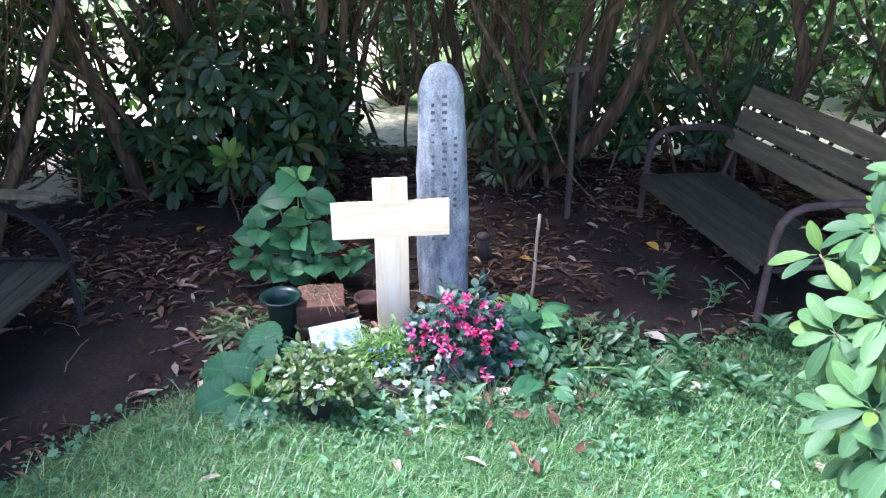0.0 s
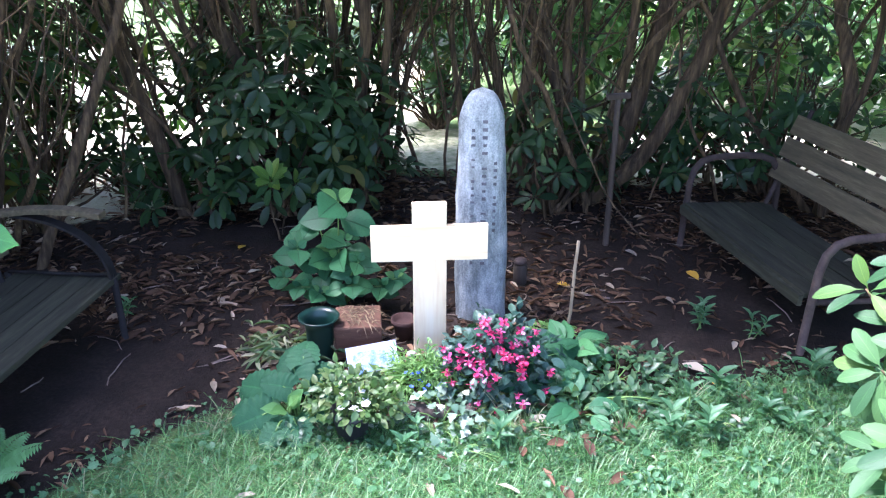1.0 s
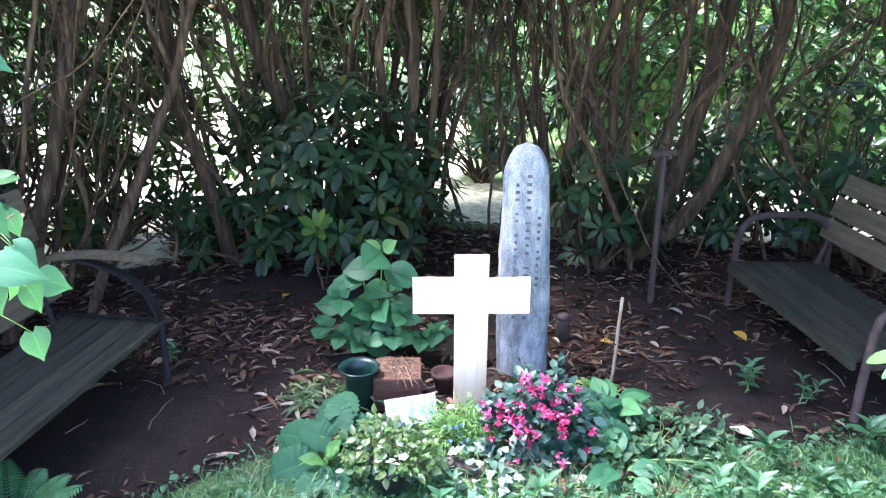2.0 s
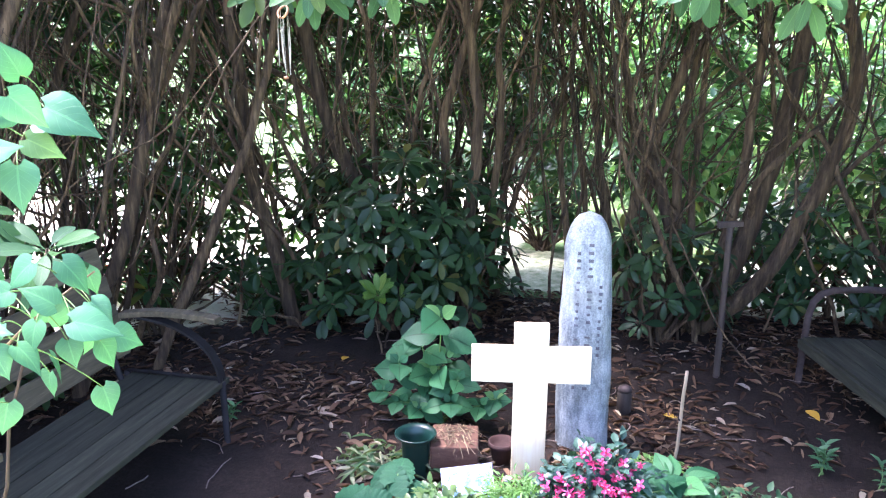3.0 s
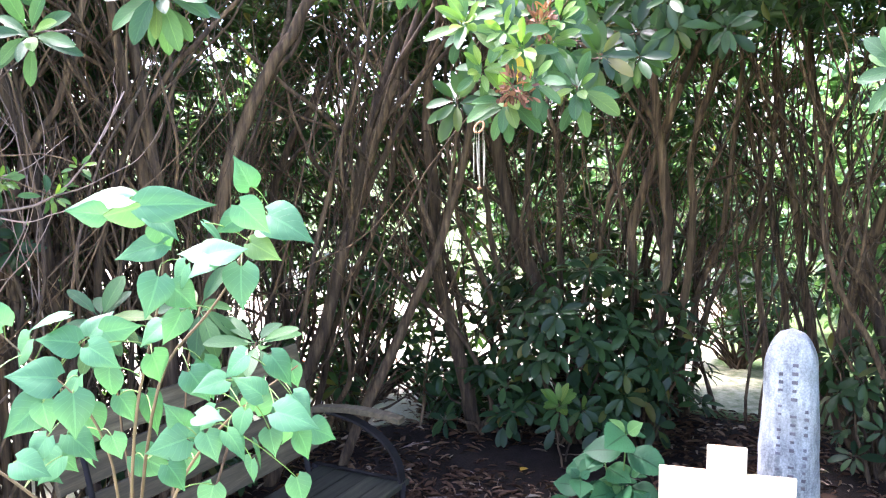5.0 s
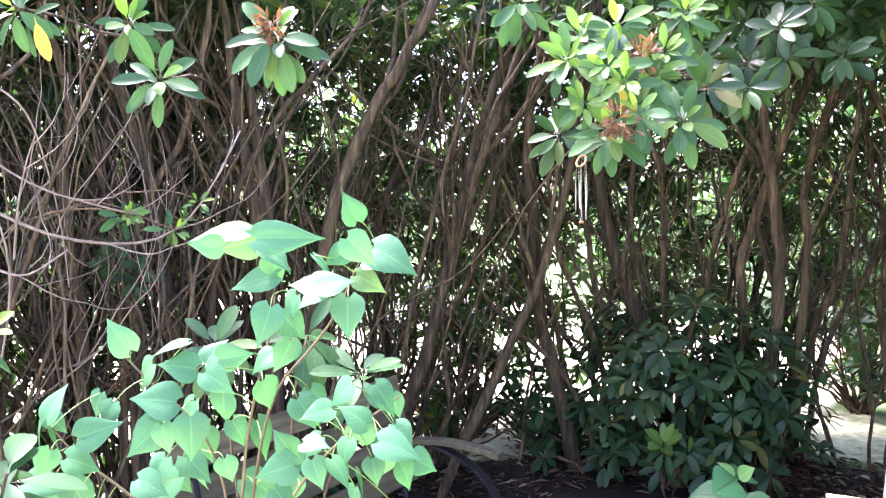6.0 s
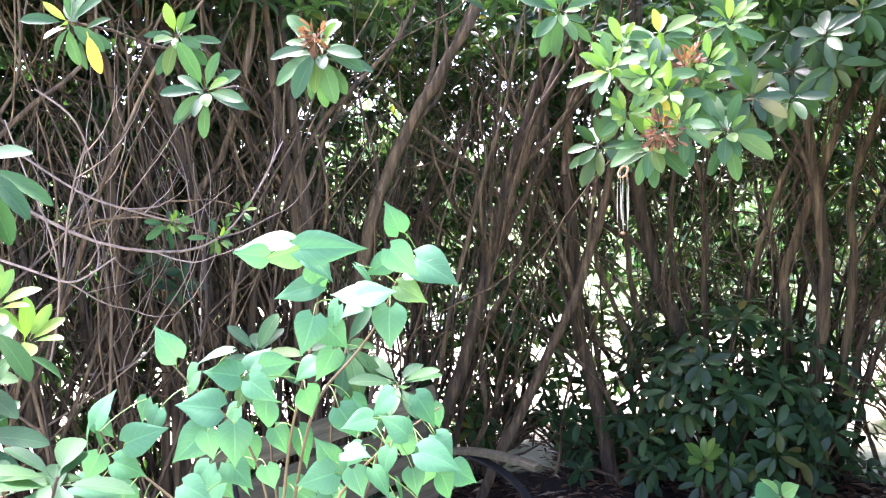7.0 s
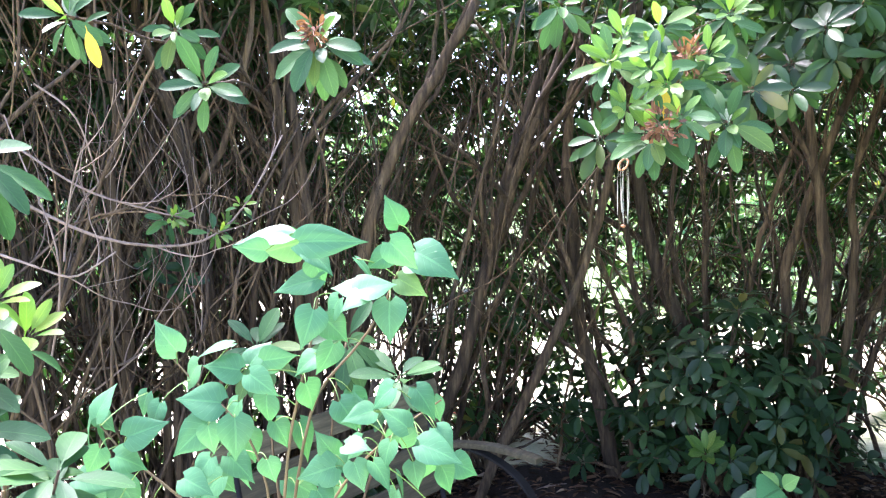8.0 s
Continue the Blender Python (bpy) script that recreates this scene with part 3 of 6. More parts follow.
def outer_spots(rng, at, out, count, reach, zs, width=0.7):
    """Shoots on the far, sunny side of a bush."""
    side = np.array((-out[1], out[0], 0))
    spots = []
    for _ in range(count):
        z = rng.uniform(*zs)
        p = np.array((at[0], at[1], 0)) + out * rng.uniform(*reach) + side * rng.uniform(-width, width) + np.array((0, 0, z))
        spots.append((p, unit(out * rng.uniform(0.0, 0.8) + rng.normal(0, 0.5, 3) + np.array((0, 0, 0.7)))))
    return spots


def smooth_path(pts, n=16):
    """A rounded line through the points."""
    p = np.asarray(pts, float)
    t = np.linspace(0, len(p) - 1, n)
    out = np.stack([np.interp(t, np.arange(len(p)), p[:, k]) for k in range(3)], -1)
    for _ in range(2):
        out[1:-1] = 0.25 * out[:-2] + 0.5 * out[1:-1] + 0.25 * out[2:]
    return out


def hedge_bush(seed, at, stems, thick, height, outer, zs=(0.3, 3.6), reach=(0.35, 1.5), paths=(), lean_out=0.25, top=90, leaf=0.12, label="tall old rhododendron with bare brown stems and leathery leaves"):
    """A rhododendron of the hedge: many bare stems inside, leaves on the outer side and on top."""
    rng = np.random.default_rng(seed)
    z0 = ground_z(*at) - 0.03
    ob = thing("rhododendron_bush", (at[0], at[1], z0), label, "shrub", "hedge shrubs")
    out = unit(np.array((at[0], at[1], 0)) - CENTRE)
    tips = []
    o = np.array((at[0], at[1], z0))

    def stem_part(b):
        b.v = [v - o.astype(np.float32) for v in b.v]
        part("stem", b.mesh("stem", M["bark"]), ob)

    for pts, r in paths:
        b = Build()
        line = smooth_path(pts) + rng.normal(0, 0.006, (16, 3))
        if line[0][2] < 0.95:
            d = line[0] - line[1]
            line[0] += d * (line[0][2] + 0.03) / max(0.05, -d[2]) * (1, 1, 0) * 0.5
            line[0][2] = -0.03
        b.tube(line, np.linspace(r, r * 0.62, 16) * rng.uniform(0.94, 1.06, 16), 8)
        for k in (5, 7, 9, 11, 13, 15):
            d = line[k] - line[k - 2]
            end = k == 15
            if line[k][2] > 0.35:
                grow(rng, b, tips, line[k], unit(d) + rng.normal(0, 0.1 if end else 0.42, 3), rng.uniform(0.4, 0.9), r * (0.6 if end else rng.uniform(0.22, 0.42)), 2, out)
        stem_part(b)
    for i in range(stems):
        b = Build()
        a = rng.uniform(0, 6.28)
        foot = o + np.array((math.cos(a), math.sin(a), 0)) * rng.uniform(0.03, 0.32)
        d = np.array((math.cos(a) * 0.4, math.sin(a) * 0.4, 1.0)) + out * lean_out * rng.uniform(-0.7, 1.3)
        grow(rng, b, tips, foot, d, height * rng.uniform(0.25, 0.45), thick * rng.uniform(0.5, 1.35), 0, out)
        stem_part(b)
    thin = Build()
    for i in range(stems * 2 if at[0] < -2.9 else stems if at[0] < 0.3 else 3):
        a = rng.uniform(0, 6.28)
        foot = o + np.array((math.cos(a), math.sin(a), 0)) * rng.uniform(0.1, 0.45)
        d = np.array((math.cos(a) * 0.3, math.sin(a) * 0.3, 1.0)) + out * rng.uniform(-0.25, 0.25)
        grow(rng, thin, tips, foot, d, rng.uniform(1.1, 1.9), rng.uniform(0.006, 0.012), 2, out, 3)
    for i in range(60 if at[0] < -2.9 else 30 if at[0] < 0.3 else 14):
        foot = o + np.array((rng.uniform(-0.4, 0.4), rng.uniform(-0.4, 0.4), rng.uniform(0.8, 2.9)))
        a = rng.uniform(0, 6.28)
        d = np.array((math.cos(a), math.sin(a), rng.uniform(-0.1, 0.9))) - out * 0.2
        grow(rng, thin, tips, foot, d, rng.uniform(0.3, 0.6), rng.uniform(0.003, 0.006), 2, out, 2)
    thin.v = [v - o.astype(np.float32) for v in thin.v]
    part("twig", thin.mesh("twig", M["bark"]), ob, "", None, "stuff")
    crown = Build()
    spots = [(p, d) for p, d in tips if p[2] > 2.6 or np.dot(p - o, out) > 0.45]
    spots += outer_spots(rng, at, out, outer, reach, zs)
    spots += outer_spots(rng, at, out, outer // 2 if at[0] < -2.5 else outer // 3, (0.1, 1.3), (1.8 if at[0] < 0.3 else 2.4, 3.7))
    # Extra top shoots reach inward, mostly out of view, to shade the alcove.
    for _ in range(top if at[0] < -2.0 else int(top * (3.2 if at[0] < 1.0 else 5.0))):
        p = o + out * rng.uniform(-0.6 if at[0] < -2.0 else -2.1 if at[1] > 4.5 else -1.7, 0.5) + np.array((rng.uniform(-0.6, 0.6), rng.uniform(-0.6, 0.6), rng.uniform(2.5 if -2.0 < at[0] < 0.5 else 2.8, 3.6)))
        spots.append((p, unit(rng.normal(0, 0.4, 3) + np.array((0, 0, 0.6)) - out * 0.2)))
    add_whorls(rng, crown, spots, leaf)
    crown.v = [v - o.astype(np.float32) for v in crown.v]
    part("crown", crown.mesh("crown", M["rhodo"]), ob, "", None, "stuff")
    return ob


L, N, R = (0.35, 1.5), (0.3, 0.95), (0.15, 1.4)
BUSH = {}
# seed, place, stems, thickness, height, outer shoots, leaf heights, depth of leaves, guided stems
BUSH[1] = hedge_bush(1, (-3.05, 0.75), 16, 0.02, 3.6, 300, (0.15, 3.6), L)
BUSH[2] = hedge_bush(2, (-3.1, 1.35), 16, 0.02, 3.6, 320, (0.15, 3.6), L, [
        ([(-3.0, 1.78, 0.7), (-2.98, 1.82, 1.29), (-3.01, 1.76, 1.78), (-2.98, 1.82, 2.19), (-3.03, 1.73, 2.58)], 0.029),
        ([(-3.0, 1.99, 0.64), (-2.97, 1.98, 1.27), (-2.89, 2.06, 1.73), (-2.74, 2.24, 2.15), (-2.68, 2.27, 2.52)], 0.021)])
BUSH[3] = hedge_bush(3, (-3.15, 1.95), 15, 0.02, 3.6, 320, (0.15, 3.6), L, [
        ([(-3.45, 1.9, 0), (-3.4, 1.96, 1.1), (-3.35, 2.05, 1.7), (-3.25, 2.13, 2.0), (-3.2, 2.2, 2.8)], 0.045),
        ([(-2.83, 2.24, 0.61), (-2.89, 2.16, 1.31), (-2.9, 2.13, 1.85), (-2.98, 2.03, 2.26), (-3.03, 1.94, 2.62)], 0.035),
        ([(-2.73, 2.37, 0.59), (-2.77, 2.28, 1.25), (-2.67, 2.36, 1.74), (-2.55, 2.47, 2.08), (-2.35, 2.64, 2.35)], 0.019)])
BUSH[4] = hedge_bush(4, (-3.1, 2.6), 15, 0.02, 3.6, 320, (0.15, 3.6), L, [
        ([(-2.56, 2.52, 0), (-2.62, 2.54, 1.15), (-2.64, 2.56, 1.69), (-2.7, 2.54, 2.1), (-2.77, 2.54, 2.6)], 0.036),
        ([(-2.62, 2.6, 0), (-2.53, 2.74, 1.24), (-2.47, 2.82, 1.75), (-2.39, 2.91, 2.06), (-2.25, 3.05, 2.37), (-2.1, 3.2, 2.75)], 0.04),
        ([(-2.7, 2.56, 0.83), (-2.69, 2.52, 1.61), (-2.7, 2.46, 2.06), (-2.7, 2.41, 2.49)], 0.033)])
BUSH[5] = hedge_bush(5, (-3.1, 3.25), 13, 0.02, 3.6, 260, (0.3, 3.6), L, [
        ([(-2.62, 3.2, 0), (-2.35, 3.5, 1.09), (-2.31, 3.56, 1.41), (-2.22, 3.68, 1.97), (-2.1, 3.81, 2.5)], 0.04)])
BUSH[6] = hedge_bush(6, (-3.0, 3.9), 3, 0.022, 3.6, 260, (0.5, 3.6), N, [
        ([(-2.45, 3.6, 0), (-2.16, 3.9, 0.83), (-2.01, 4.04, 1.25), (-1.92, 4.14, 1.58), (-1.84, 4.25, 2.3), (-1.8, 4.3, 2.8)], 0.032),
        ([(-2.78, 3.62, 0.21), (-2.58, 3.65, 0.76), (-2.38, 3.67, 1.43), (-2.22, 3.66, 1.79), (-2.05, 3.65, 2.2)], 0.042),
        ([(-2.39, 3.66, 1.4), (-2.38, 3.61, 1.73), (-2.3, 3.61, 2.04)], 0.019),
        ([(-2.37, 3.68, 1.43), (-2.19, 3.74, 1.79), (-2.0, 3.8, 2.16)], 0.022),
        ([(-2.68, 3.7, 0.33), (-2.52, 3.76, 0.94), (-2.32, 3.83, 1.32), (-2.16, 3.88, 1.84), (-2.09, 3.86, 2.22)], 0.020)])
BUSH[7] = hedge_bush(7, (-2.75, 4.5), 3, 0.02, 3.6, 380, (0.4, 3.6), N, [
        ([(-1.98, 4.49, -0.05), (-2.06, 4.37, 0.59), (-2.14, 4.24, 1.15), (-2.1, 4.18, 1.49), (-2.1, 4.09, 1.94)], 0.052),
        ([(-1.8, 4.46, 0.02), (-1.94, 4.36, 0.6), (-2.27, 4.14, 0.98), (-2.55, 3.92, 1.4)], 0.016),
        ([(-1.67, 4.73, -0.06), (-1.84, 4.59, 0.71), (-2.19, 4.35, 0.99), (-2.4, 4.14, 1.29)], 0.014),
        ([(-3.04, 3.79, 0.12), (-2.92, 3.79, 0.7), (-2.94, 3.68, 1.29), (-2.89, 3.63, 1.67), (-2.62, 3.75, 2.2)], 0.031)])
BUSH[8] = hedge_bush(8, (-2.25, 5.0), 3, 0.02, 3.6, 400, (0.4, 3.6), N, [
        ([(-1.76, 4.59, -0.02), (-1.84, 4.5, 0.8), (-1.98, 4.38, 1.24), (-2.04, 4.29, 1.52), (-2.04, 4.23, 1.94)], 0.019),
        ([(-1.75, 4.71, -0.06), (-1.79, 4.66, 0.81), (-1.9, 4.58, 1.15), (-1.94, 4.54, 1.61), (-2.05, 4.46, 1.95)], 0.025)])
BUSH[9] = hedge_bush(9, (-1.6, 5.25), 7, 0.022, 3.6, 300, (0.3, 3.6), N, [
        ([(-1.42, 4.83, -0.07), (-1.63, 4.72, 0.88), (-1.78, 4.63, 1.32), (-1.85, 4.58, 1.68), (-1.91, 4.52, 2.21)], 0.058),
        ([(-1.38, 4.95, -0.06), (-1.55, 4.86, 0.94), (-1.72, 4.77, 1.28), (-1.75, 4.73, 1.67), (-1.67, 4.73, 2.09)], 0.026),
        ([(-1.52, 5.0, -0.06), (-1.58, 4.91, 1.15), (-1.54, 4.86, 1.6), (-1.58, 4.77, 2.02)], 0.022)])
BUSH[10] = hedge_bush(10, (-1.05, 5.45), 6, 0.022, 3.6, 230, (0.6, 3.6), (0.2, 0.8), [
        ([(-1.15, 5.01, -0.1), (-1.08, 5.0, 0.86), (-1.13, 4.97, 1.35), (-0.97, 4.98, 1.78), (-0.84, 4.98, 2.22)], 0.037),
        ([(-0.92, 4.97, -0.1), (-0.94, 4.94, 0.8), (-0.86, 4.93, 1.21), (-0.91, 4.89, 1.67), (-0.98, 4.85, 2.28)], 0.043),
        ([(-0.93, 5.17, -0.09), (-0.77, 5.17, 1.26), (-0.8, 5.13, 1.78), (-0.69, 5.11, 2.22)], 0.030),
        ([(-1.2, 4.89, -0.07), (-1.31, 4.86, 0.8), (-1.26, 4.88, 1.42), (-1.11, 4.92, 1.95)], 0.022)])
BUSH[11] = hedge_bush(11, (-0.35, 5.6), 5, 0.018, 3.6, 70, (0.7, 3.6), (0.1, 0.8), [
        ([(-0.83, 5.39, -0.03), (-0.7, 5.35, 0.82), (-0.46, 5.31, 1.26), (-0.33, 5.26, 1.7)], 0.021),
        ([(-0.89, 5.38, -0.03), (-0.84, 5.36, 0.69), (-0.62, 5.38, 1.21), (-0.57, 5.36, 1.88), (-0.53, 5.34, 2.31)], 0.023),
        ([(-0.17, 5.58, -0.06), (-0.25, 5.6, 0.8), (-0.38, 5.62, 1.54), (-0.35, 5.66, 2.22)], 0.024),
        ([(-0.29, 5.57, -0.03), (-0.43, 5.62, 0.95), (-0.41, 5.69, 1.42), (-0.55, 5.74, 2.12)], 0.024)])
BUSH[12] = hedge_bush(12, (0.3, 5.25), 2, 0.018, 3.6, 30, (0.4, 3.6), R, [
        ([(0.42, 5.13, -0.01), (0.33, 5.19, 0.79), (0.07, 5.26, 1.28), (0.0, 5.32, 1.67), (-0.12, 5.38, 2.16)], 0.038),
        ([(0.21, 5.28, -0.05), (0.05, 5.28, 0.57), (0.22, 5.28, 1.21), (0.38, 5.28, 1.74), (0.51, 5.27, 2.2)], 0.042),
        ([(0.13, 5.38, -0.01), (-0.1, 5.41, 0.72), (-0.19, 5.44, 1.44), (-0.34, 5.46, 2.1)], 0.031),
        ([(-0.1, 5.38, 1.11), (-0.09, 5.48, 1.52), (0.26, 5.58, 1.63), (0.39, 5.68, 1.92)], 0.016)])
BUSH[13] = hedge_bush(13, (0.55, 5.15), 3, 0.018, 3.6, 30, (0.4, 3.6), R, [
        ([(0.45, 5.18, -0.02), (0.35, 5.28, 1.11), (0.4, 5.38, 1.53), (0.58, 5.47, 2.25)], 0.034),
        ([(0.51, 5.27, -0.05), (0.47, 5.41, 0.8), (0.5, 5.54, 1.52), (0.47, 5.68, 2.24)], 0.028),
        ([(0.54, 5.17, -0.01), (0.71, 5.23, 0.63), (0.79, 5.3, 1.23), (0.83, 5.37, 1.91), (0.83, 5.44, 2.34)], 0.038),
        ([(0.5, 5.12, -0.02), (0.78, 5.16, 0.47), (0.94, 5.2, 1.14), (1.03, 5.25, 1.77), (1.01, 5.32, 2.32)], 0.068),
        ([(0.26, 5.28, 0.96), (0.45, 5.34, 1.32), (0.7, 5.39, 1.58), (1.02, 5.42, 1.94)], 0.017)])
BUSH[14] = hedge_bush(14, (0.6, 5.1), 2, 0.018, 3.6, 10, (0.4, 3.6), R, [
        ([(0.53, 5.07, -0.01), (0.9, 5.07, 0.29), (1.12, 5.07, 0.8), (1.24, 5.09, 1.13), (1.33, 5.11, 1.49), (1.26, 5.17, 1.93)], 0.059)])
BUSH[18] = hedge_bush(18, (1.6, 5.35), 3, 0.018, 3.6, 40, (0.4, 3.6), R)
BUSH[15] = hedge_bush(15, (2.15, 5.0), 4, 0.022, 3.6, 60, (0.4, 3.6), R, [
        ([(2.06, 5.05, 0.36), (2.1, 5.11, 0.81), (1.97, 5.22, 1.26), (1.9, 5.32, 1.64)], 0.051)])
BUSH[16] = hedge_bush(16, (2.7, 4.2), 5, 0.024, 3.6, 80, (0.4, 3.6), R)
BUSH[17] = hedge_bush(17, (2.8, 3.4), 7, 0.026, 3.6, 260, (0.3, 3.6), R)
# Two bushes out of view, added to keep sky light off the right side.
BUSH[19] = hedge_bush(19, (2.7, 2.6), 7, 0.026, 3.6, 320, (0.3, 3.6), (-0.3, 1.0))
BUSH[20] = hedge_bush(20, (2.6, 1.8), 7, 0.026, 3.6, 320, (0.3, 3.6), (-0.3, 1.0))


def low_bush(seed, at, spread, height, count, length, mat="rhodo", label="", name="rhododendron_bush", shoots=10):
    """A low leafy rhododendron with its stems inside."""
    rng = np.random.default_rng(seed)
    o = np.array((*at, ground_z(*at) - 0.02))
    ob = thing(name, o, label, "shrub")
    wood, crown, spots = Build(), Build(), []
    for i in range(count):
        a, rr = rng.uniform(0, 6.28), math.sqrt(rng.uniform(0.02, 1))
        h = height * rng.uniform(0.25, 1.0) * (1 - 0.35 * rr * rr)
        p = o + np.array((math.cos(a) * spread[0] * rr, math.sin(a) * spread[1] * rr, h))
        ax = unit(np.array((math.cos(a) * rr, math.sin(a) * rr, 0.8)) + rng.normal(0, 0.25, 3))
        spots.append((p, ax))
        if i < shoots * 4:
            wood.tube(curve_pts(o + rng.normal(0, 0.03, 3) * (1, 1, 0), p, 0.06, rng.uniform(-0.08, 0.08), 7, rng, 0.01), np.linspace(0.013, 0.004, 7), 6)
    add_whorls(rng, crown, spots, length, (7, 12), "rhodo")
    for bd in (wood, crown):
        bd.v = [v - o.astype(np.float32) for v in bd.v]
    part("branchwork", wood.mesh("branchwork", M["bark"]), ob)
    part("crown", crown.mesh("crown", M[mat]), ob, "", None, "stuff")
    return ob


low_bush(31, (-1.38, 4.55), (0.65, 0.42), 1.3, 130, 0.14, label="dark green leafy rhododendron low in the shade")
low_bush(32, (-0.95, 4.75), (0.4, 0.4), 1.1, 50, 0.13, label="dark green leafy rhododendron beside the lawn gap")
low_bush(33, (-2.4, 4.75), (0.6, 0.35), 0.8, 44, 0.13, label="low dark rhododendron at the foot of the hedge", shoots=3)
low_bush(44, (-1.95, 4.5), (0.45, 0.25), 0.55, 22, 0.13, label="low rhododendron shoots over the edge of the soil", shoots=2)
low_bush(36, (-2.95, 3.75), (0.45, 0.5), 0.9, 30, 0.13, label="low dark rhododendron behind the old bench", shoots=4)
low_bush(37, (-3.0, 2.9), (0.4, 0.5), 0.7, 28, 0.12, label="low rhododendron leaves behind the bench back")
low_bush(38, (-2.75, 4.15), (0.5, 0.45), 1.4, 24, 0.13, label="dark rhododendron leaves against the bright path")
low_bush(42, (-2.95, 4.8), (0.6, 0.4), 1.7, 44, 0.13, label="rhododendron shoots dark against the pale path")
low_bush(34, (0.32, 4.85), (0.38, 0.3), 0.95, 40, 0.13, label="dark rhododendron with drooping leaves behind the stone")
low_bush(43, (1.15, 5.4), (0.5, 0.3), 0.8, 70, 0.12, label="low leafy rhododendron at the foot of the fanned stems")
low_bush(35, (1.75, 5.35), (0.95, 0.4), 1.3, 130, 0.12, label="dark leafy rhododendron behind the wooden bench")


# ---- shrubs and trees beyond the hedge, sunlight put into their leaf colour ----
def far_shrub(seed, at, size, count, leaf, mat="bright", label="green garden shrub beyond the hedge with leaves coloured as sunlit"):
    rng = np.random.default_rng(seed)
    o = np.array((*at, 0.0))
    ob = thing("garden_shrub", o, label, "shrub", "shrubs beyond the hedge")
    wood, crown = Build(), Build()
    u = rng.normal(0, 1, (count, 3))
    u /= np.linalg.norm(u, axis=1)[:, None]
    rr = rng.uniform(0.55, 1.0, count)[:, None]
    lump = np.array([1 + 0.35 * noise.noise(Vector(x) * 2.2 + Vector((seed, 0, 0))) for x in u])[:, None]
    p = o + u * rr * lump * np.array(size) * (1, 1, 0.55) + np.array((0, 0, size[2] * 0.55))
    p[:, 2] = np.maximum(p[:, 2], 0.06)
    way = u + rng.normal(0, 0.6, (count, 3)) + (0, 0, -0.1)
    crown.leaves(T["small"], p, way, u * 0.4 + (0, 0, 1) + rng.normal(0, 0.4, (count, 3)), leaf * rng.uniform(0.7, 1.3, count), leaf * 0.33)
    for i in range(9):
        wood.tube(curve_pts(o, p[i * 7], 0.1, 0.1, 6), np.linspace(0.04, 0.01, 6), 6)
    for bd in (wood, crown):
        bd.v = [v - o.astype(np.float32) for v in bd.v]
    part("branchwork", wood.mesh("branchwork", M["bark"]), ob)
    part("crown", crown.mesh("crown", M[mat]), ob, "", None, "stuff")


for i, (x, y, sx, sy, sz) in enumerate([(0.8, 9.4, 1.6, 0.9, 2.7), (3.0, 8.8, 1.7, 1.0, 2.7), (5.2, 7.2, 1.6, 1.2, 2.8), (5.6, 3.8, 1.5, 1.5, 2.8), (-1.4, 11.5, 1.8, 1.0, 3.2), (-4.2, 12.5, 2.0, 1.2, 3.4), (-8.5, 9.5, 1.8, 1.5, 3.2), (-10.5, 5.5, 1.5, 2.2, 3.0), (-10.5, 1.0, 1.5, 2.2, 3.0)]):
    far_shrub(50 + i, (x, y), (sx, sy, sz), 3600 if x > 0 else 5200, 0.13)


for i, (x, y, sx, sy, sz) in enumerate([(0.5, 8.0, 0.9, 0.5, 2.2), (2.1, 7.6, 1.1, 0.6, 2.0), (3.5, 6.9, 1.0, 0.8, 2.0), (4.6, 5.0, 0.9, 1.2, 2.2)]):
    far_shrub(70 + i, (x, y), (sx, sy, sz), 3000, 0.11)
low_bush(40, (-0.68, 6.85), (0.6, 0.3), 1.1, 75, 0.12, label="leafy rhododendron behind the strip of lawn")
low_bush(41, (-1.05, 5.1), (0.3, 0.3), 1.2, 36, 0.13, label="dark rhododendron at the edge of the lawn gap")
low_bush(39, (-0.9, 8.3), (1.0, 0.4), 2.4, 150, 0.13, label="leafy rhododendron beyond the gap in the hedge")


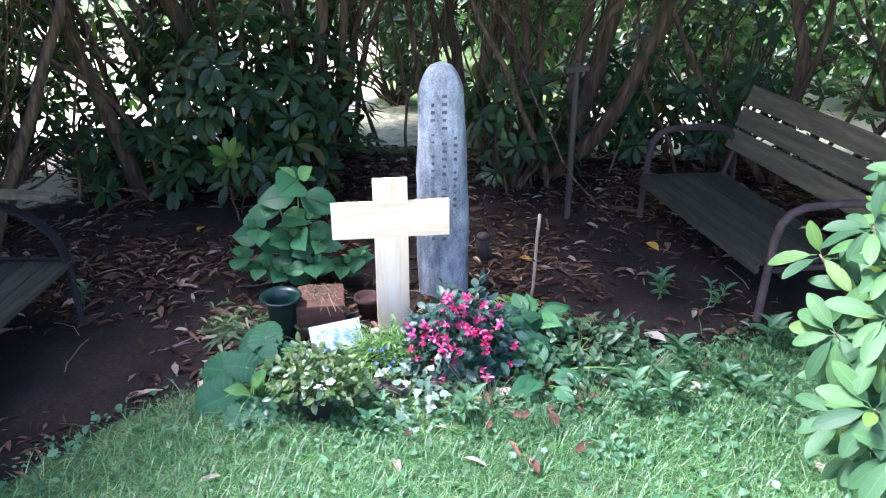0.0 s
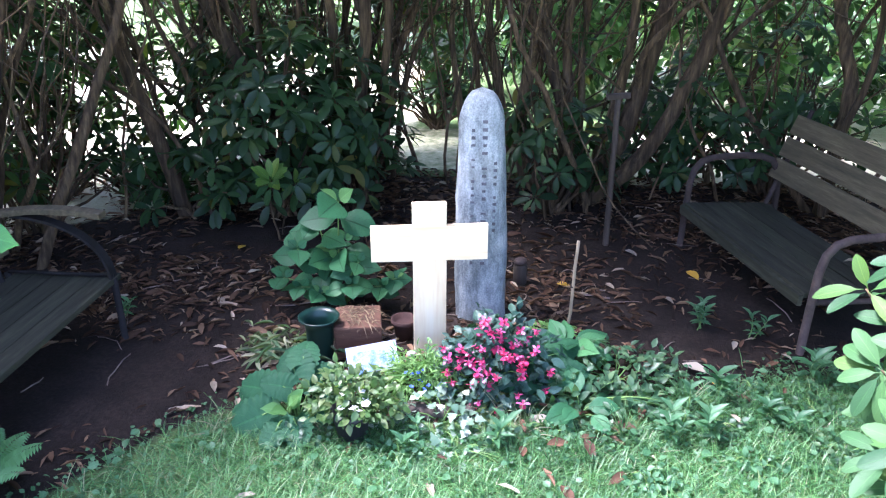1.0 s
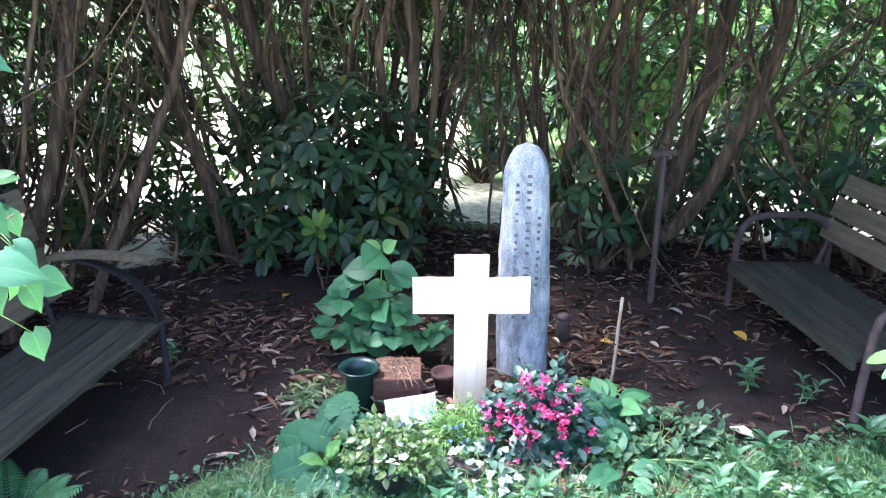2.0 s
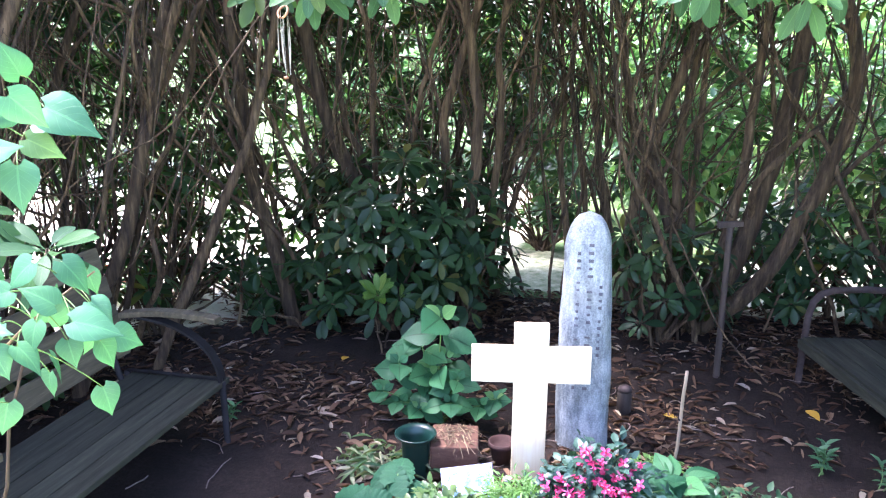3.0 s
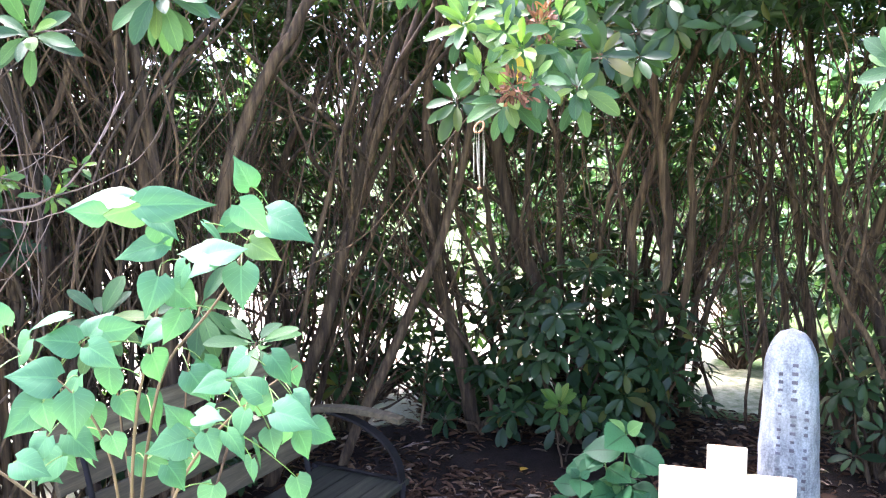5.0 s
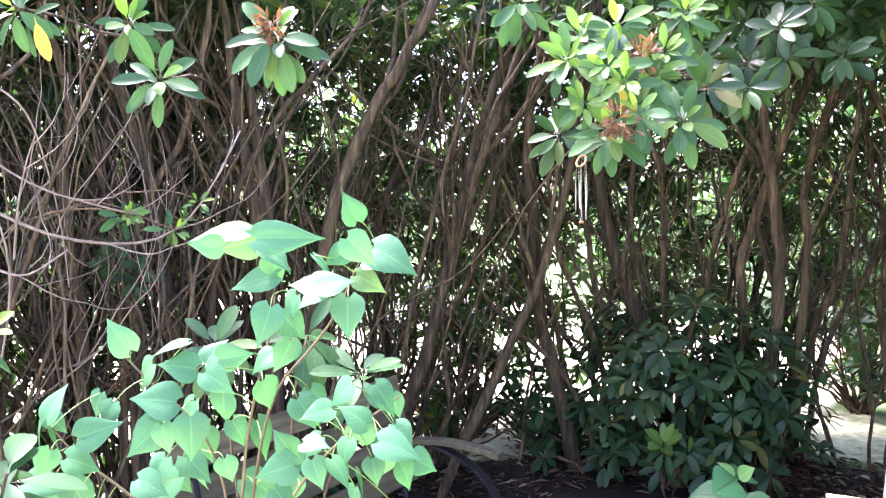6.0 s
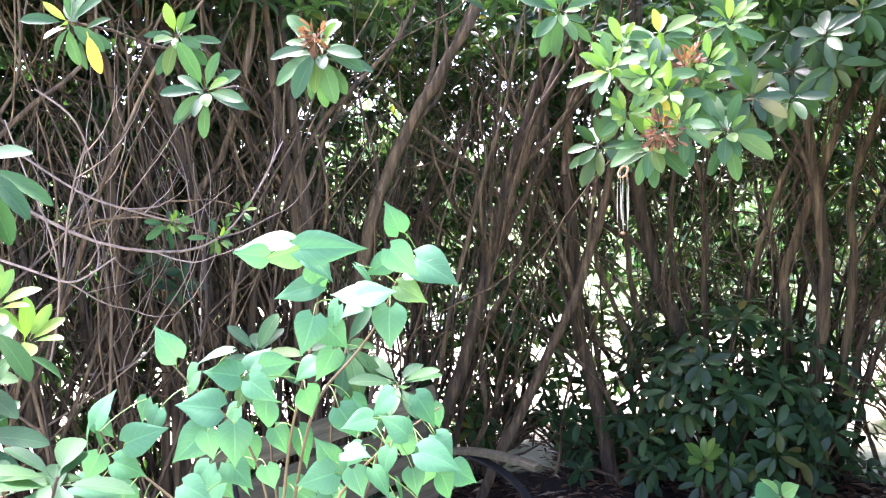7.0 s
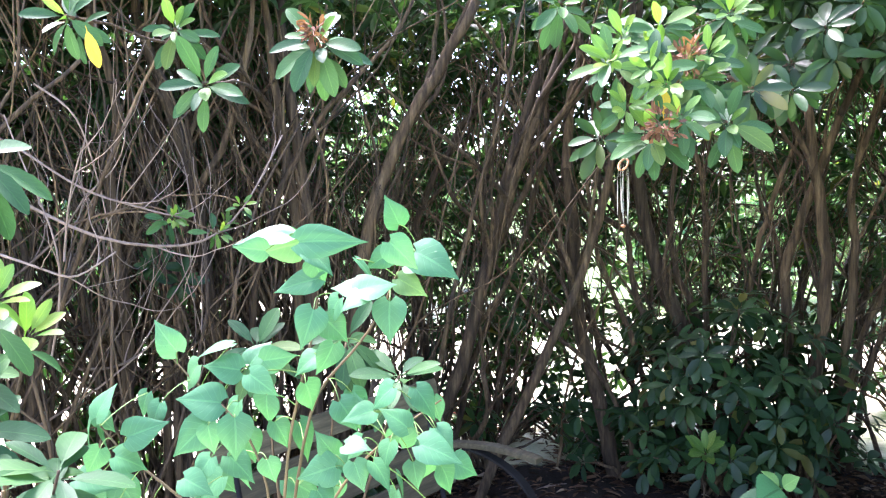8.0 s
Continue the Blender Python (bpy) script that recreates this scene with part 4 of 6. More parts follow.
# ---- headstone ----
def headstone(at):
    """Upright rough boulder with a rounded head, engraved down its face."""
    H = 1.1
    bm = bmesh.new()
    segs, rings = 40, 60
    rows = []
    for i in range(rings + 1):
        s = i / rings
        z = -0.05 + (H + 0.05) * s
        k = 1.0
        if s > 0.86:
            k = math.sqrt(max(0.0, 1 - ((s - 0.86) / 0.14) ** 2))
        w = (0.118 - 0.014 * s + 0.006 * math.sin(5 * s)) * k
        dpt = (0.105 - 0.03 * s) * k
        cx = -0.012 * s
        row = []
        for j in range(segs):
            a = 2 * math.pi * j / segs
            ca, sa = math.cos(a), math.sin(a)
            x = cx + w * math.copysign(abs(ca) ** 0.8, ca)
            y = dpt * math.copysign(abs(sa) ** 0.8, sa)
            g = 0.007 * noise.noise(Vector((x * 7, y * 7, z * 4))) + 0.003 * noise.noise(Vector((x * 26, y * 26, z * 16)))
            row.append(bm.verts.new((x * (1 + g * 8), y * (1 + g * 8), z)))
        rows.append(row)
    for a, b in zip(rows, rows[1:]):
        for j in range(segs):
            bm.faces.new((a[j], a[(j + 1) % segs], b[(j + 1) % segs], b[j]))
    bm.faces.new(rows[0][::-1])
    bmesh.ops.remove_doubles(bm, verts=bm.verts, dist=0.0008)
    for f in bm.faces:
        f.smooth = True
    ob = thing("headstone", (at[0], at[1], 0), "upright grey boulder headstone with rounded top and engraved lettering", "gravestone")
    part("stone", (bm, M["stone"]), ob)
    rng = random.Random(5)
    # three columns of letters, as plain strokes
    def column(x, z0, z1, n, size, gaps):
        step = (z0 - z1) / n
        for k in range(n):
            if k in gaps:
                continue
            z = z0 - step * (k + 0.5)
            s = z / H
            w = 0.118 - 0.014 * s
            dy = (0.105 - 0.03 * s) * (max(0.0, 1 - (abs((x + 0.012 * s) / w)) ** 2.5)) ** 0.4
            b2 = board((size * rng.uniform(0.55, 0.95), 0.006, step * rng.uniform(0.24, 0.42)), pose(x, -dy - 0.001, z, 0, 0, x * -140), 0)
            part("letter_bar", (b2, M["groove"]), ob)
    column(0.009, 0.985, 0.3, 20, 0.026, (5, 11))
    column(-0.041, 0.945, 0.3, 20, 0.021, (3, 6, 11))
    column(0.056, 0.8, 0.46, 11, 0.019, (4,))
    return ob


headstone((-0.04, 3.4))


# ---- wooden cross ----
def grave_cross(at):
    ob = thing("wooden_cross", (at[0], at[1], 0), "plain pale spruce grave cross, freshly cut, standing in the bed", "cross", rz=11)
    part("upright", (board((0.93, 0.028, 0.138), None, 0.003), M["cross"]), ob, "", pose(0, 0, 0.26, 0, 90, 0))
    part("crossbar", (board((0.476, 0.028, 0.152), None, 0.003), M["cross"]), ob, "", pose(0, -0.0015, 0.552))


grave_cross((-0.226, 2.97))


# ---- benches ----
def bench_right():
    """Low bench: rusty tube frames, dark green slatted seat, three tan back slats."""
    # x runs along the bench, y to its back
    L = 1.2
    ob = thing("garden_bench", (1.222, 3.807, 0), "weathered wooden garden bench with rusty bent tube arms", "bench", "benches", rz=-73.5)
    for s, nm in ((-1, "arm_frame"), (1, "arm_frame")):
        x = s * L / 2
        b = Build()
        pts = [(x, 0.0, -0.05), (x, 0.005, 0.2), (x, 0.012, 0.38), (x, 0.03, 0.46), (x, 0.07, 0.505), (x, 0.13, 0.525), (x, 0.3, 0.53), (x, 0.42, 0.52), (x, 0.5, 0.49), (x, 0.54, 0.43), (x, 0.56, 0.3), (x, 0.57, -0.05)]
        b.tube(pts, 0.019, 8)
        part(nm, b.mesh("arm_frame", M["rust"]), ob, "rusty bent steel tube")
        u = Build()
        u.tube([(x * 0.93, 0.46, 0.2), (x * 0.93, 0.52, 0.38), (x * 0.93, 0.6, 0.6), (x * 0.93, 0.66, 0.78)], 0.014, 6)
        part("back_upright", u.mesh("back_upright", M["rust"]), ob)
        c = Build()
        c.tube([(x, 0.0, 0.24), (x, 0.3, 0.225), (x, 0.56, 0.21)], 0.014, 6)
        part("seat_bearer", c.mesh("seat_bearer", M["rust"]), ob)
    for k in range(5):
        part("seat_slat", (board((L - 0.05, 0.096, 0.024), pose(0, 0.03 + 0.1 * k, 0.262 - 0.006 * k, -3, 0, 0)), M["bench_dark"]), ob)
    part("front_rail", (board((L - 0.05, 0.022, 0.05), pose(0, -0.03, 0.24)), M["bench_dark"]), ob)
    for k in range(3):
        part("back_slat", (board((L + 0.1, 0.024, 0.112), pose(0.02, 0.535 + 0.042 * k, 0.442 + 0.122 * k, -20, 0, 0)), M["bench_tan"]), ob)
    return ob


def bench_left():
    """Bench with flat iron arm straps, wooden armrests, dark slatted seat and tan back slats."""
    L = 1.35
    ob = thing("garden_bench", (-1.63, 2.36, 0), "old wooden garden bench with iron arm straps and dark seat", "bench", "benches", rz=90)
    for s in (-1, 1):
        x = s * (L / 2 - 0.05)
        for y in (0.0, 0.5):
            b = Build()
            b.tube([(x, y, -0.05), (x, y + 0.005, 0.3)], 0.017, 6)
            part("leg", b.mesh("leg", M["iron"]), ob)
        # flat strap that rises from the seat's front corner and bends back under the armrest
        bm = bmesh.new()
        prev = None
        for k in range(21):
            t = math.pi / 2 * k / 20
            y = 0.0 + 0.42 * (1 - math.cos(t)) ** 1.05
            z = 0.285 + 0.3 * math.sin(t) ** 0.9
            ny, nz = math.cos(t), math.sin(t)
            row = [bm.verts.new((x + dx, y + dz * ny, z - dz * nz)) for dx, dz in ((-0.024, 0), (0.024, 0), (0.024, 0.012), (-0.024, 0.012))]
            if prev:
                for i in range(4):
                    bm.faces.new((prev[i], prev[(i + 1) % 4], row[(i + 1) % 4], row[i]))
            else:
                bm.faces.new(row[::-1])
            prev = row
        bm.faces.new(prev)
        bmesh.ops.recalc_face_normals(bm, faces=bm.faces)
        part("arm_strap", (bm, M["iron"]), ob, "flat dark iron strap")
        # armrest: a bowed plank
        bm = board((0.5, 0.06, 0.028), None, 0.006)
        for v in bm.verts:
            v.co.z -= 0.35 * (v.co.x + 0.05) ** 2 - 0.0
        bmesh.ops.transform(bm, matrix=pose(x, 0.25, 0.612, 0, 0, 90), verts=bm.verts)
        part("armrest", (bm, M["bench_tan"]), ob, "bowed wooden armrest")
        r = Build()
        r.tube([(x, 0.0, 0.312), (x, 0.25, 0.31), (x, 0.5, 0.305)], 0.009, 6)
        part("side_rod", r.mesh("side_rod", M["iron"]), ob)
        u = Build()
        u.tube([(x * 0.9, 0.47, 0.2), (x * 0.9, 0.55, 0.5), (x * 0.9, 0.64, 0.86)], 0.014, 6)
        part("back_upright", u.mesh("back_upright", M["iron"]), ob)
    for k in range(5):
        part("seat_slat", (board((L, 0.096, 0.026), pose(0, 0.045 + 0.1 * k, 0.29 - 0.004 * k, -2, 0, 0)), M["bench_dark"]), ob)
    for k in range(4):
        part("back_slat", (board((L, 0.024, 0.105), pose(0, 0.535 + 0.034 * k, 0.42 + 0.135 * k, -14, 0, 0)), M["bench_tan"]), ob)
    return ob


bench_right()
bench_left()


# ---- grave bed ----
def vase():
    ob = thing("grave_vase", (-0.69, 2.9, ground_z(-0.69, 2.9) - 0.03), "dark green plastic grave vase with flared rim", "vase")
    prof = [(0.03, -0.06), (0.05, 0.0), (0.057, 0.14), (0.06, 0.195), (0.068, 0.218), (0.086, 0.232), (0.088, 0.238), (0.084, 0.241), (0.066, 0.226), (0.054, 0.195), (0.05, 0.05), (0.02, 0.045)]
    part("body", (lathe(prof, 32), M["plastic"]), ob)


def block():
    o = (-0.545, 3.0, ground_z(-0.545, 3.0))
    ob = thing("wooden_block", o, "reddish rough-cut wooden block with dry hay on top", "planter", rz=12)
    bm = board((0.2, 0.2, 0.17), pose(0, 0, 0.075), 0.008)
    part("body", (bm, M["block"]), ob)
    rng = np.random.default_rng(4)
    b = Build()
    n = 160
    p = np.stack([rng.uniform(-0.09, 0.07, n), rng.uniform(-0.08, 0.08, n), rng.uniform(0.162, 0.172, n)], -1)
    w = np.stack([rng.normal(0, 1, n), rng.normal(0, 1, n), rng.normal(0, 0.12, n)], -1)
    b.leaves(T["blade"], p, w, np.tile((0, 0, 1.0), (n, 1)), rng.uniform(0.03, 0.09, n), 0.0025)
    part("hay", b.mesh("hay", M["hay"]), ob, "dry straw")


def card():
    ob = thing("greeting_card", (-0.44, 2.79, ground_z(-0.44, 2.79) + 0.015), "small white card with blue picture propped against plants", "card", rz=14)
    t = pose(0, 0, 0.045, -38, -8, 0)
    part("sheet", (board((0.21, 0.003, 0.13), t, 0), M["card_white"]), ob)
    part("picture", (board((0.17, 0.002, 0.09), t @ pose(0.005, -0.0035, -0.005), 0), M["card_blue"]), ob, "blue printed picture")


def clay_pot():
    ob = thing("flower_pot", (-0.36, 3.1, ground_z(-0.36, 3.1) + 0.01), "small dark terracotta pot of soil", "pot")
    part("body", (lathe([(0.035, -0.02), (0.05, 0.07), (0.06, 0.075), (0.06, 0.095), (0.052, 0.095), (0.046, 0.075), (0.02, 0.07)], 24), M["terracotta"]), ob)


def pebbles():
    for x, y, s in ((-0.37, 2.86, 0.028), (-0.3, 2.93, 0.02), (-0.42, 2.9, 0.022), (-0.08, 2.98, 0.02), (0.44, 2.98, 0.018)):
        bm = bmesh.new()
        bmesh.ops.create_icosphere(bm, subdivisions=2, radius=s)
        for v in bm.verts:
            v.co *= 1 + 0.25 * noise.noise(v.co * 40 + Vector((x * 9, y, 0)))
            v.co.z *= 0.7
        for f in bm.faces:
            f.smooth = True
        me = bpy.data.meshes.new("pebble")
        bm.to_mesh(me)
        bm.free()
        me.materials.append(M["pebble"])
        o = tagged(new("pebble", me), "small pale round pebble on the grave", "pebble", "pebbles")
        o.location = (x, y, ground_z(x, y) + s * 0.4)


def stick(name, p0, p1, r0, r1, mat, label, category):
    o = np.array(p0, float)
    ob = thing(name, o, label, category)
    b = Build()
    rng = np.random.default_rng(int(abs(p0[0]) * 1000))
    b.tube(curve_pts((0, 0, 0), np.array(p1) - o, 0, 0, 9, rng, 0.0015), np.linspace(r0, r1, 9), 8)
    part("shaft", b.mesh("shaft", M[mat]), ob)
    return ob


vase()
block()
card()
clay_pot()
pebbles()
cane = stick("bamboo_cane", (0.375, 3.3, -0.03), (0.391, 3.255, 0.469), 0.0075, 0.007, "cane", "thin pale bamboo cane stuck in the soil", "cane")
tie = Build()
tie.tube([(0.006, -0.022, 0.262), (0.006, -0.022, 0.27)], 0.0095, 8)
part("tie", tie.mesh("tie", M["iron"]), cane, "dark tie")
spade = stick("wooden_pole", (0.624, 4.343, -0.05), (0.618, 4.325, 0.86), 0.018, 0.016, "pole", "old wooden pole with a T-shaped head stuck in soil", "pole")
part("head", (board((0.13, 0.032, 0.03), pose(-0.006, -0.018, 0.925, 0, -4, 8)), M["pole"]), spade)


# ---- plants of the bed ----
HYDRANGEA_HEADS = [(-0.71, 3.4, 0.55, 0.19), (-0.908, 3.35, 0.32, 0.14), (-0.606, 3.3, 0.29, 0.115), (-0.773, 3.42, 0.25, 0.15), (-0.83, 3.45, 0.42, 0.13), (-1.0, 3.38, 0.15, 0.12), (-0.795, 3.3, 0.12, 0.11), (-0.634, 3.28, 0.18, 0.115), (-0.511, 3.35, 0.15, 0.12), (-0.45, 3.42, 0.16, 0.11), (-0.904, 3.35, 0.12, 0.11), (-0.717, 3.5, 0.31, 0.14)]


def hydrangea(at):
    rng = np.random.default_rng(21)
    o = np.array((*at, ground_z(*at)))
    ob = thing("hydrangea", o, "leafy green hydrangea without flowers beside the vase", "plant")
    for i, (x, y, z, ln) in enumerate(HYDRANGEA_HEADS):
        tip = np.array((x, y, z))
        a = rng.uniform(0, 6.28)
        pts = curve_pts(o + (math.cos(a) * 0.03, math.sin(a) * 0.03, -0.02), tip, 0.03, rng.uniform(-0.02, 0.02), 7)
        wood = Build()
        wood.tube(pts - o, np.linspace(0.006, 0.003, 7), 6)
        stem = part("stem", wood.mesh("stem", M["stalk"]), ob)
        turn = rng.uniform(-0.3, 0.3)
        for lvl, (k, f, el) in enumerate(((6, 0.42, 40), (6, 1.0, 78), (5, 1.05, 92), (3, 0.85, 100))):
            if lvl == 3 and z < 0.2:
                continue
            for s in (0, math.pi):
                az = turn + (lvl % 2) * math.pi / 2 + s + rng.uniform(-0.3, 0.3)
                e = radians(el + rng.uniform(-14, 14))
                way = np.array((math.cos(az) * math.sin(e), math.sin(az) * math.sin(e) - 0.15, math.cos(e)))
                size = ln * f * rng.uniform(0.85, 1.12)
                leaf_object("primrose" if lvl == 0 and i % 3 == 0 else "hydrangea", ob, pts[k] + way * 0.012, way, np.array((0.05, -0.7, 0.85)) + way * (0.25, 0.25, 0) + rng.normal(0, 0.35, 3), size, size * rng.uniform(0.37, 0.44), holder=stem)


def rosette(name, kind, at, count, length, ratio, label, seed, el=(50, 80), stalk=0.05, lift=0.04, arc=(0, 6.28), category="plant"):
    """Leaves on stalks from one crown, each leaf a part."""
    rng = np.random.default_rng(seed)
    o = np.array((*at, ground_z(*at)))
    ob = thing(name, o, label, category)
    stems = Build()
    for i in range(count):
        a = arc[0] + (arc[1] - arc[0]) * ((i * 0.618) % 1.0) + rng.uniform(-0.2, 0.2)
        e = radians(rng.uniform(*el))
        d = np.array((math.cos(a) * math.sin(e), math.sin(a) * math.sin(e), math.cos(e)))
        p = o + np.array((0, 0, lift)) + d * stalk * rng.uniform(0.5, 1.3)
        stems.tube(curve_pts(o - (0, 0, 0.01), p, 0.01, 0, 5), np.linspace(0.003, 0.002, 5), 4)
        w = d + np.array((0, 0, -0.25))
        ln = length * rng.uniform(0.75, 1.15)
        leaf_object(kind, ob, p, w, (rng.uniform(-0.2, 0.2), -0.75, 1), ln, ln * ratio)
    stems.v = [v - o.astype(np.float32) for v in stems.v]
    part("stalk", stems.mesh("stalk", M["stalk"]), ob, "", None, "stuff")
    return ob


def mound(name, at, size, count, leaf, ratio, mat, label, seed, tpl="small", stems=14, flowers=None, category="plant", z=0.0):
    """A dense small-leaved plant; leaves as one part, each flower a part."""
    rng = np.random.default_rng(seed)
    o = np.array((*at, ground_z(*at) + z))
    ob = thing(name, o, label, category)
    b, st = Build(), Build()
    u = rng.normal(0, 1, (count, 3))
    u[:, 2] = np.abs(u[:, 2])
    u /= np.linalg.norm(u, axis=1)[:, None]
    lump = np.array([1 + 0.45 * noise.noise(Vector(x) * 2.5 + Vector((seed, 1, 0))) for x in u])[:, None]
    p = o + u * rng.uniform(0.35, 1.0, (count, 1)) ** 0.6 * lump * np.array(size)
    way = u * (1, 1, 0.3) + rng.normal(0, 0.5, (count, 3))
    up = u * 0.6 + np.array((0, -0.2, 0.8)) + rng.normal(0, 0.3, (count, 3))
    ln = leaf * rng.uniform(0.6, 1.3, count)
    b.leaves(T[tpl], p, way, up, ln, ln * ratio)
    for i in range(stems):
        st.tube(curve_pts(o - (0, 0, 0.01), p[i * (count // stems)], 0.03, 0.01, 6), np.linspace(0.0035, 0.0015, 6), 4)
    for bd in (b, st):
        bd.v = [v - o.astype(np.float32) for v in bd.v]
    part("foliage", b.mesh("foliage", M[mat]), ob, "", None, "stuff")
    part("stalk", st.mesh("stalk", M["stalk"]), ob, "", None, "stuff")
    if flowers:
        datas, n, fl = flowers
        k = 0
        idx = np.argsort(-(u[:, 2] * 0.6 - u[:, 1] * 0.7 + rng.uniform(0, 0.9, count)))[:n]
        for i in idx:
            q = o + u[i] * np.array(size) * lump[i] * rng.uniform(0.95, 1.08)
            m = Matrix.Translation(Vector(q - o)) @ pose(0, 0, 0, rng.uniform(-35, 35), rng.uniform(-35, 35), rng.uniform(0, 360)) @ Matrix.Scale(fl * rng.uniform(0.8, 1.2), 4)
            part("flower", datas[k % len(datas)], ob, "", m)
            k += 1
    return ob


def fuchsia_flower(seed):
    """Hanging flower: four spread sepals over a bell of petals, with threads."""
    rng = np.random.default_rng(seed)
    b = Build()
    b.tube([(0, 0, 0.5), (0, 0, 0.2), (0, 0, 0.0)], [0.05, 0.07, 0.12], 6)
    az = np.arange(4) * math.pi / 2 + rng.uniform(-0.2, 0.2, 4)
    w = np.stack([np.cos(az), np.sin(az), rng.uniform(-0.5, 0.4, 4)], -1)
    b.leaves(T["petal"], np.zeros((4, 3)), w, np.tile((0, 0, 1.0), (4, 1)), 0.8, 0.22)
    az = np.arange(5) * 1.256
    w = np.stack([np.cos(az) * 0.45, np.sin(az) * 0.45, np.full(5, -1.0)], -1)
    b.leaves(T["petal"], np.zeros((5, 3)), w, np.stack([np.cos(az), np.sin(az), np.full(5, 0.4)], -1), 0.6, 0.28)
    for i in range(4):
        b.tube([(0, 0, 0), (0.05 * math.cos(i * 1.6), 0.05 * math.sin(i * 1.6), -0.9)], 0.02, 4)
    return b.mesh("fuchsia_flower", M["pink"])


def open_flower(mat, petals=5, width=0.38):
    b = Build()
    az = np.arange(petals) * 2 * math.pi / petals
    w = np.stack([np.cos(az), np.sin(az), np.full(petals, 0.25)], -1)
    b.leaves(T["petal"], np.zeros((petals, 3)), w, np.tile((0, 0, 1.0), (petals, 1)), 0.9, width)
    b.tube([(0, 0, -0.2), (0, 0, 0.08)], 0.08, 6)
    return b.mesh("flower", M[mat])


hydrangea((-0.74, 3.45))
def big_leaved(at, leaves, label, seed):
    """Broad lobed leaves on stalks: each (tip side x, tip side y, height, length)."""
    rng = np.random.default_rng(seed)
    o = np.array((*at, ground_z(*at)))
    ob = thing("cranesbill", o, label, "plant")
    for dx, dy, z, ln in leaves:
        p = o + np.array((dx, dy, z))
        b = Build()
        b.tube(curve_pts((0, 0, -0.01), p - o, 0.03, 0.01, 7), np.linspace(0.0045, 0.003, 7), 5)
        stalk = part("leaf_stalk", b.mesh("leaf_stalk", M["stalk"]), ob)
        w = np.array((dx * 4.0, dy * 3.0 - 0.1, -0.15 + z * 1.5))
        leaf_object("geranium", ob, p - unit(w) * ln * 0.3, w, np.array((dx * 0.8, -0.85, 0.8)) + rng.normal(0, 0.12, 3), ln, ln * rng.uniform(0.44, 0.5), holder=stalk)


big_leaved((-0.67, 2.46), [(-0.03, 0.1, 0.17, 0.17), (0.06, 0.08, 0.15, 0.14), (-0.13, 0.04, 0.11, 0.15), (-0.11, -0.06, 0.06, 0.16), (0.03, -0.09, 0.05, 0.14), (0.12, -0.03, 0.09, 0.12), (0.0, 0.14, 0.2, 0.13), (-0.17, -0.02, 0.05, 0.11), (-0.05, 0.02, 0.14, 0.12), (-0.04, -0.12, 0.04, 0.12), (-0.19, 0.07, 0.07, 0.1)], "broad dark green lobed leaves before the vase", 41)
rosette("primrose", "primrose", (-0.69, 2.43), 9, 0.09, 0.3, "bright yellow-green primrose leaves in the grave bed", 43, (20, 60), 0.04, 0.06)
pot = thing("flower_pot", (-0.44, 2.4, 0.0), "black plastic flower pot half hidden by leaves", "pot")
part("body", (lathe([(0.05, -0.01), (0.07, 0.1), (0.078, 0.105), (0.078, 0.125), (0.07, 0.125), (0.064, 0.1), (0.02, 0.095)], 24), M["black_pot"]), pot)
WHITE = open_flower("white_petal")
BLUE = open_flower("blue_petal")
mound("busy_lizzie", (-0.43, 2.44), (0.2, 0.13, 0.15), 620, 0.034, 0.33, "busy", "pale green busy lizzie with few white flowers in a pot", 44, flowers=([WHITE], 8, 0.019), z=0.1)
mound("lobelia", (-0.21, 2.68), (0.17, 0.11, 0.17), 1500, 0.034, 0.11, "lobelia", "fresh green lobelia with small blue flowers", 45, flowers=([BLUE], 9, 0.011))
mound("fuchsia", (0.07, 2.74), (0.25, 0.18, 0.29), 760, 0.05, 0.3, "fuchsia", "dark-leaved fuchsia covered in pink-red flowers", 46, flowers=([fuchsia_flower(s) for s in (1, 2, 3, 4)], 64, 0.029))
mound("variegated_ivy", (-0.12, 2.5), (0.24, 0.09, 0.11), 130, 0.04, 0.42, "ivy", "small variegated ivy trailing over the bed edge", 47, "ivy")
mound("variegated_ivy", (-0.05, 2.36), (0.2, 0.1, 0.03), 26, 0.04, 0.42, "ivy", "small variegated ivy creeping into the grass", 48, "ivy")
mound("creeping_plant", (0.55, 2.85), (0.33, 0.2, 0.13), 420, 0.042, 0.3, "small", "small-leaved green ground cover on the grave", 49)
mound("creeping_plant", (0.42, 2.68), (0.4, 0.12, 0.09), 260, 0.042, 0.33, "small", "low green ground cover at the bed's edge", 50)
mound("creeping_plant", (0.3, 3.22), (0.13, 0.07, 0.05), 200, 0.03, 0.2, "lobelia", "fine feathery green seedlings on the soil", 51)
rosette("foxglove", "hydrangea", (0.36, 2.98), 9, 0.17, 0.26, "large upright green leaves behind the fuchsia", 52, (25, 70), 0.05, 0.05)
rosette("foxglove", "geranium", (0.24, 2.78), 8, 0.14, 0.36, "broad dark green leaves beside the fuchsia", 53, (40, 80), 0.06, 0.05)
rosette("foxglove", "hydrangea", (0.4, 2.6), 8, 0.12, 0.32, "broad green leaves at the bed's front edge", 54, (40, 85), 0.06, 0.03)


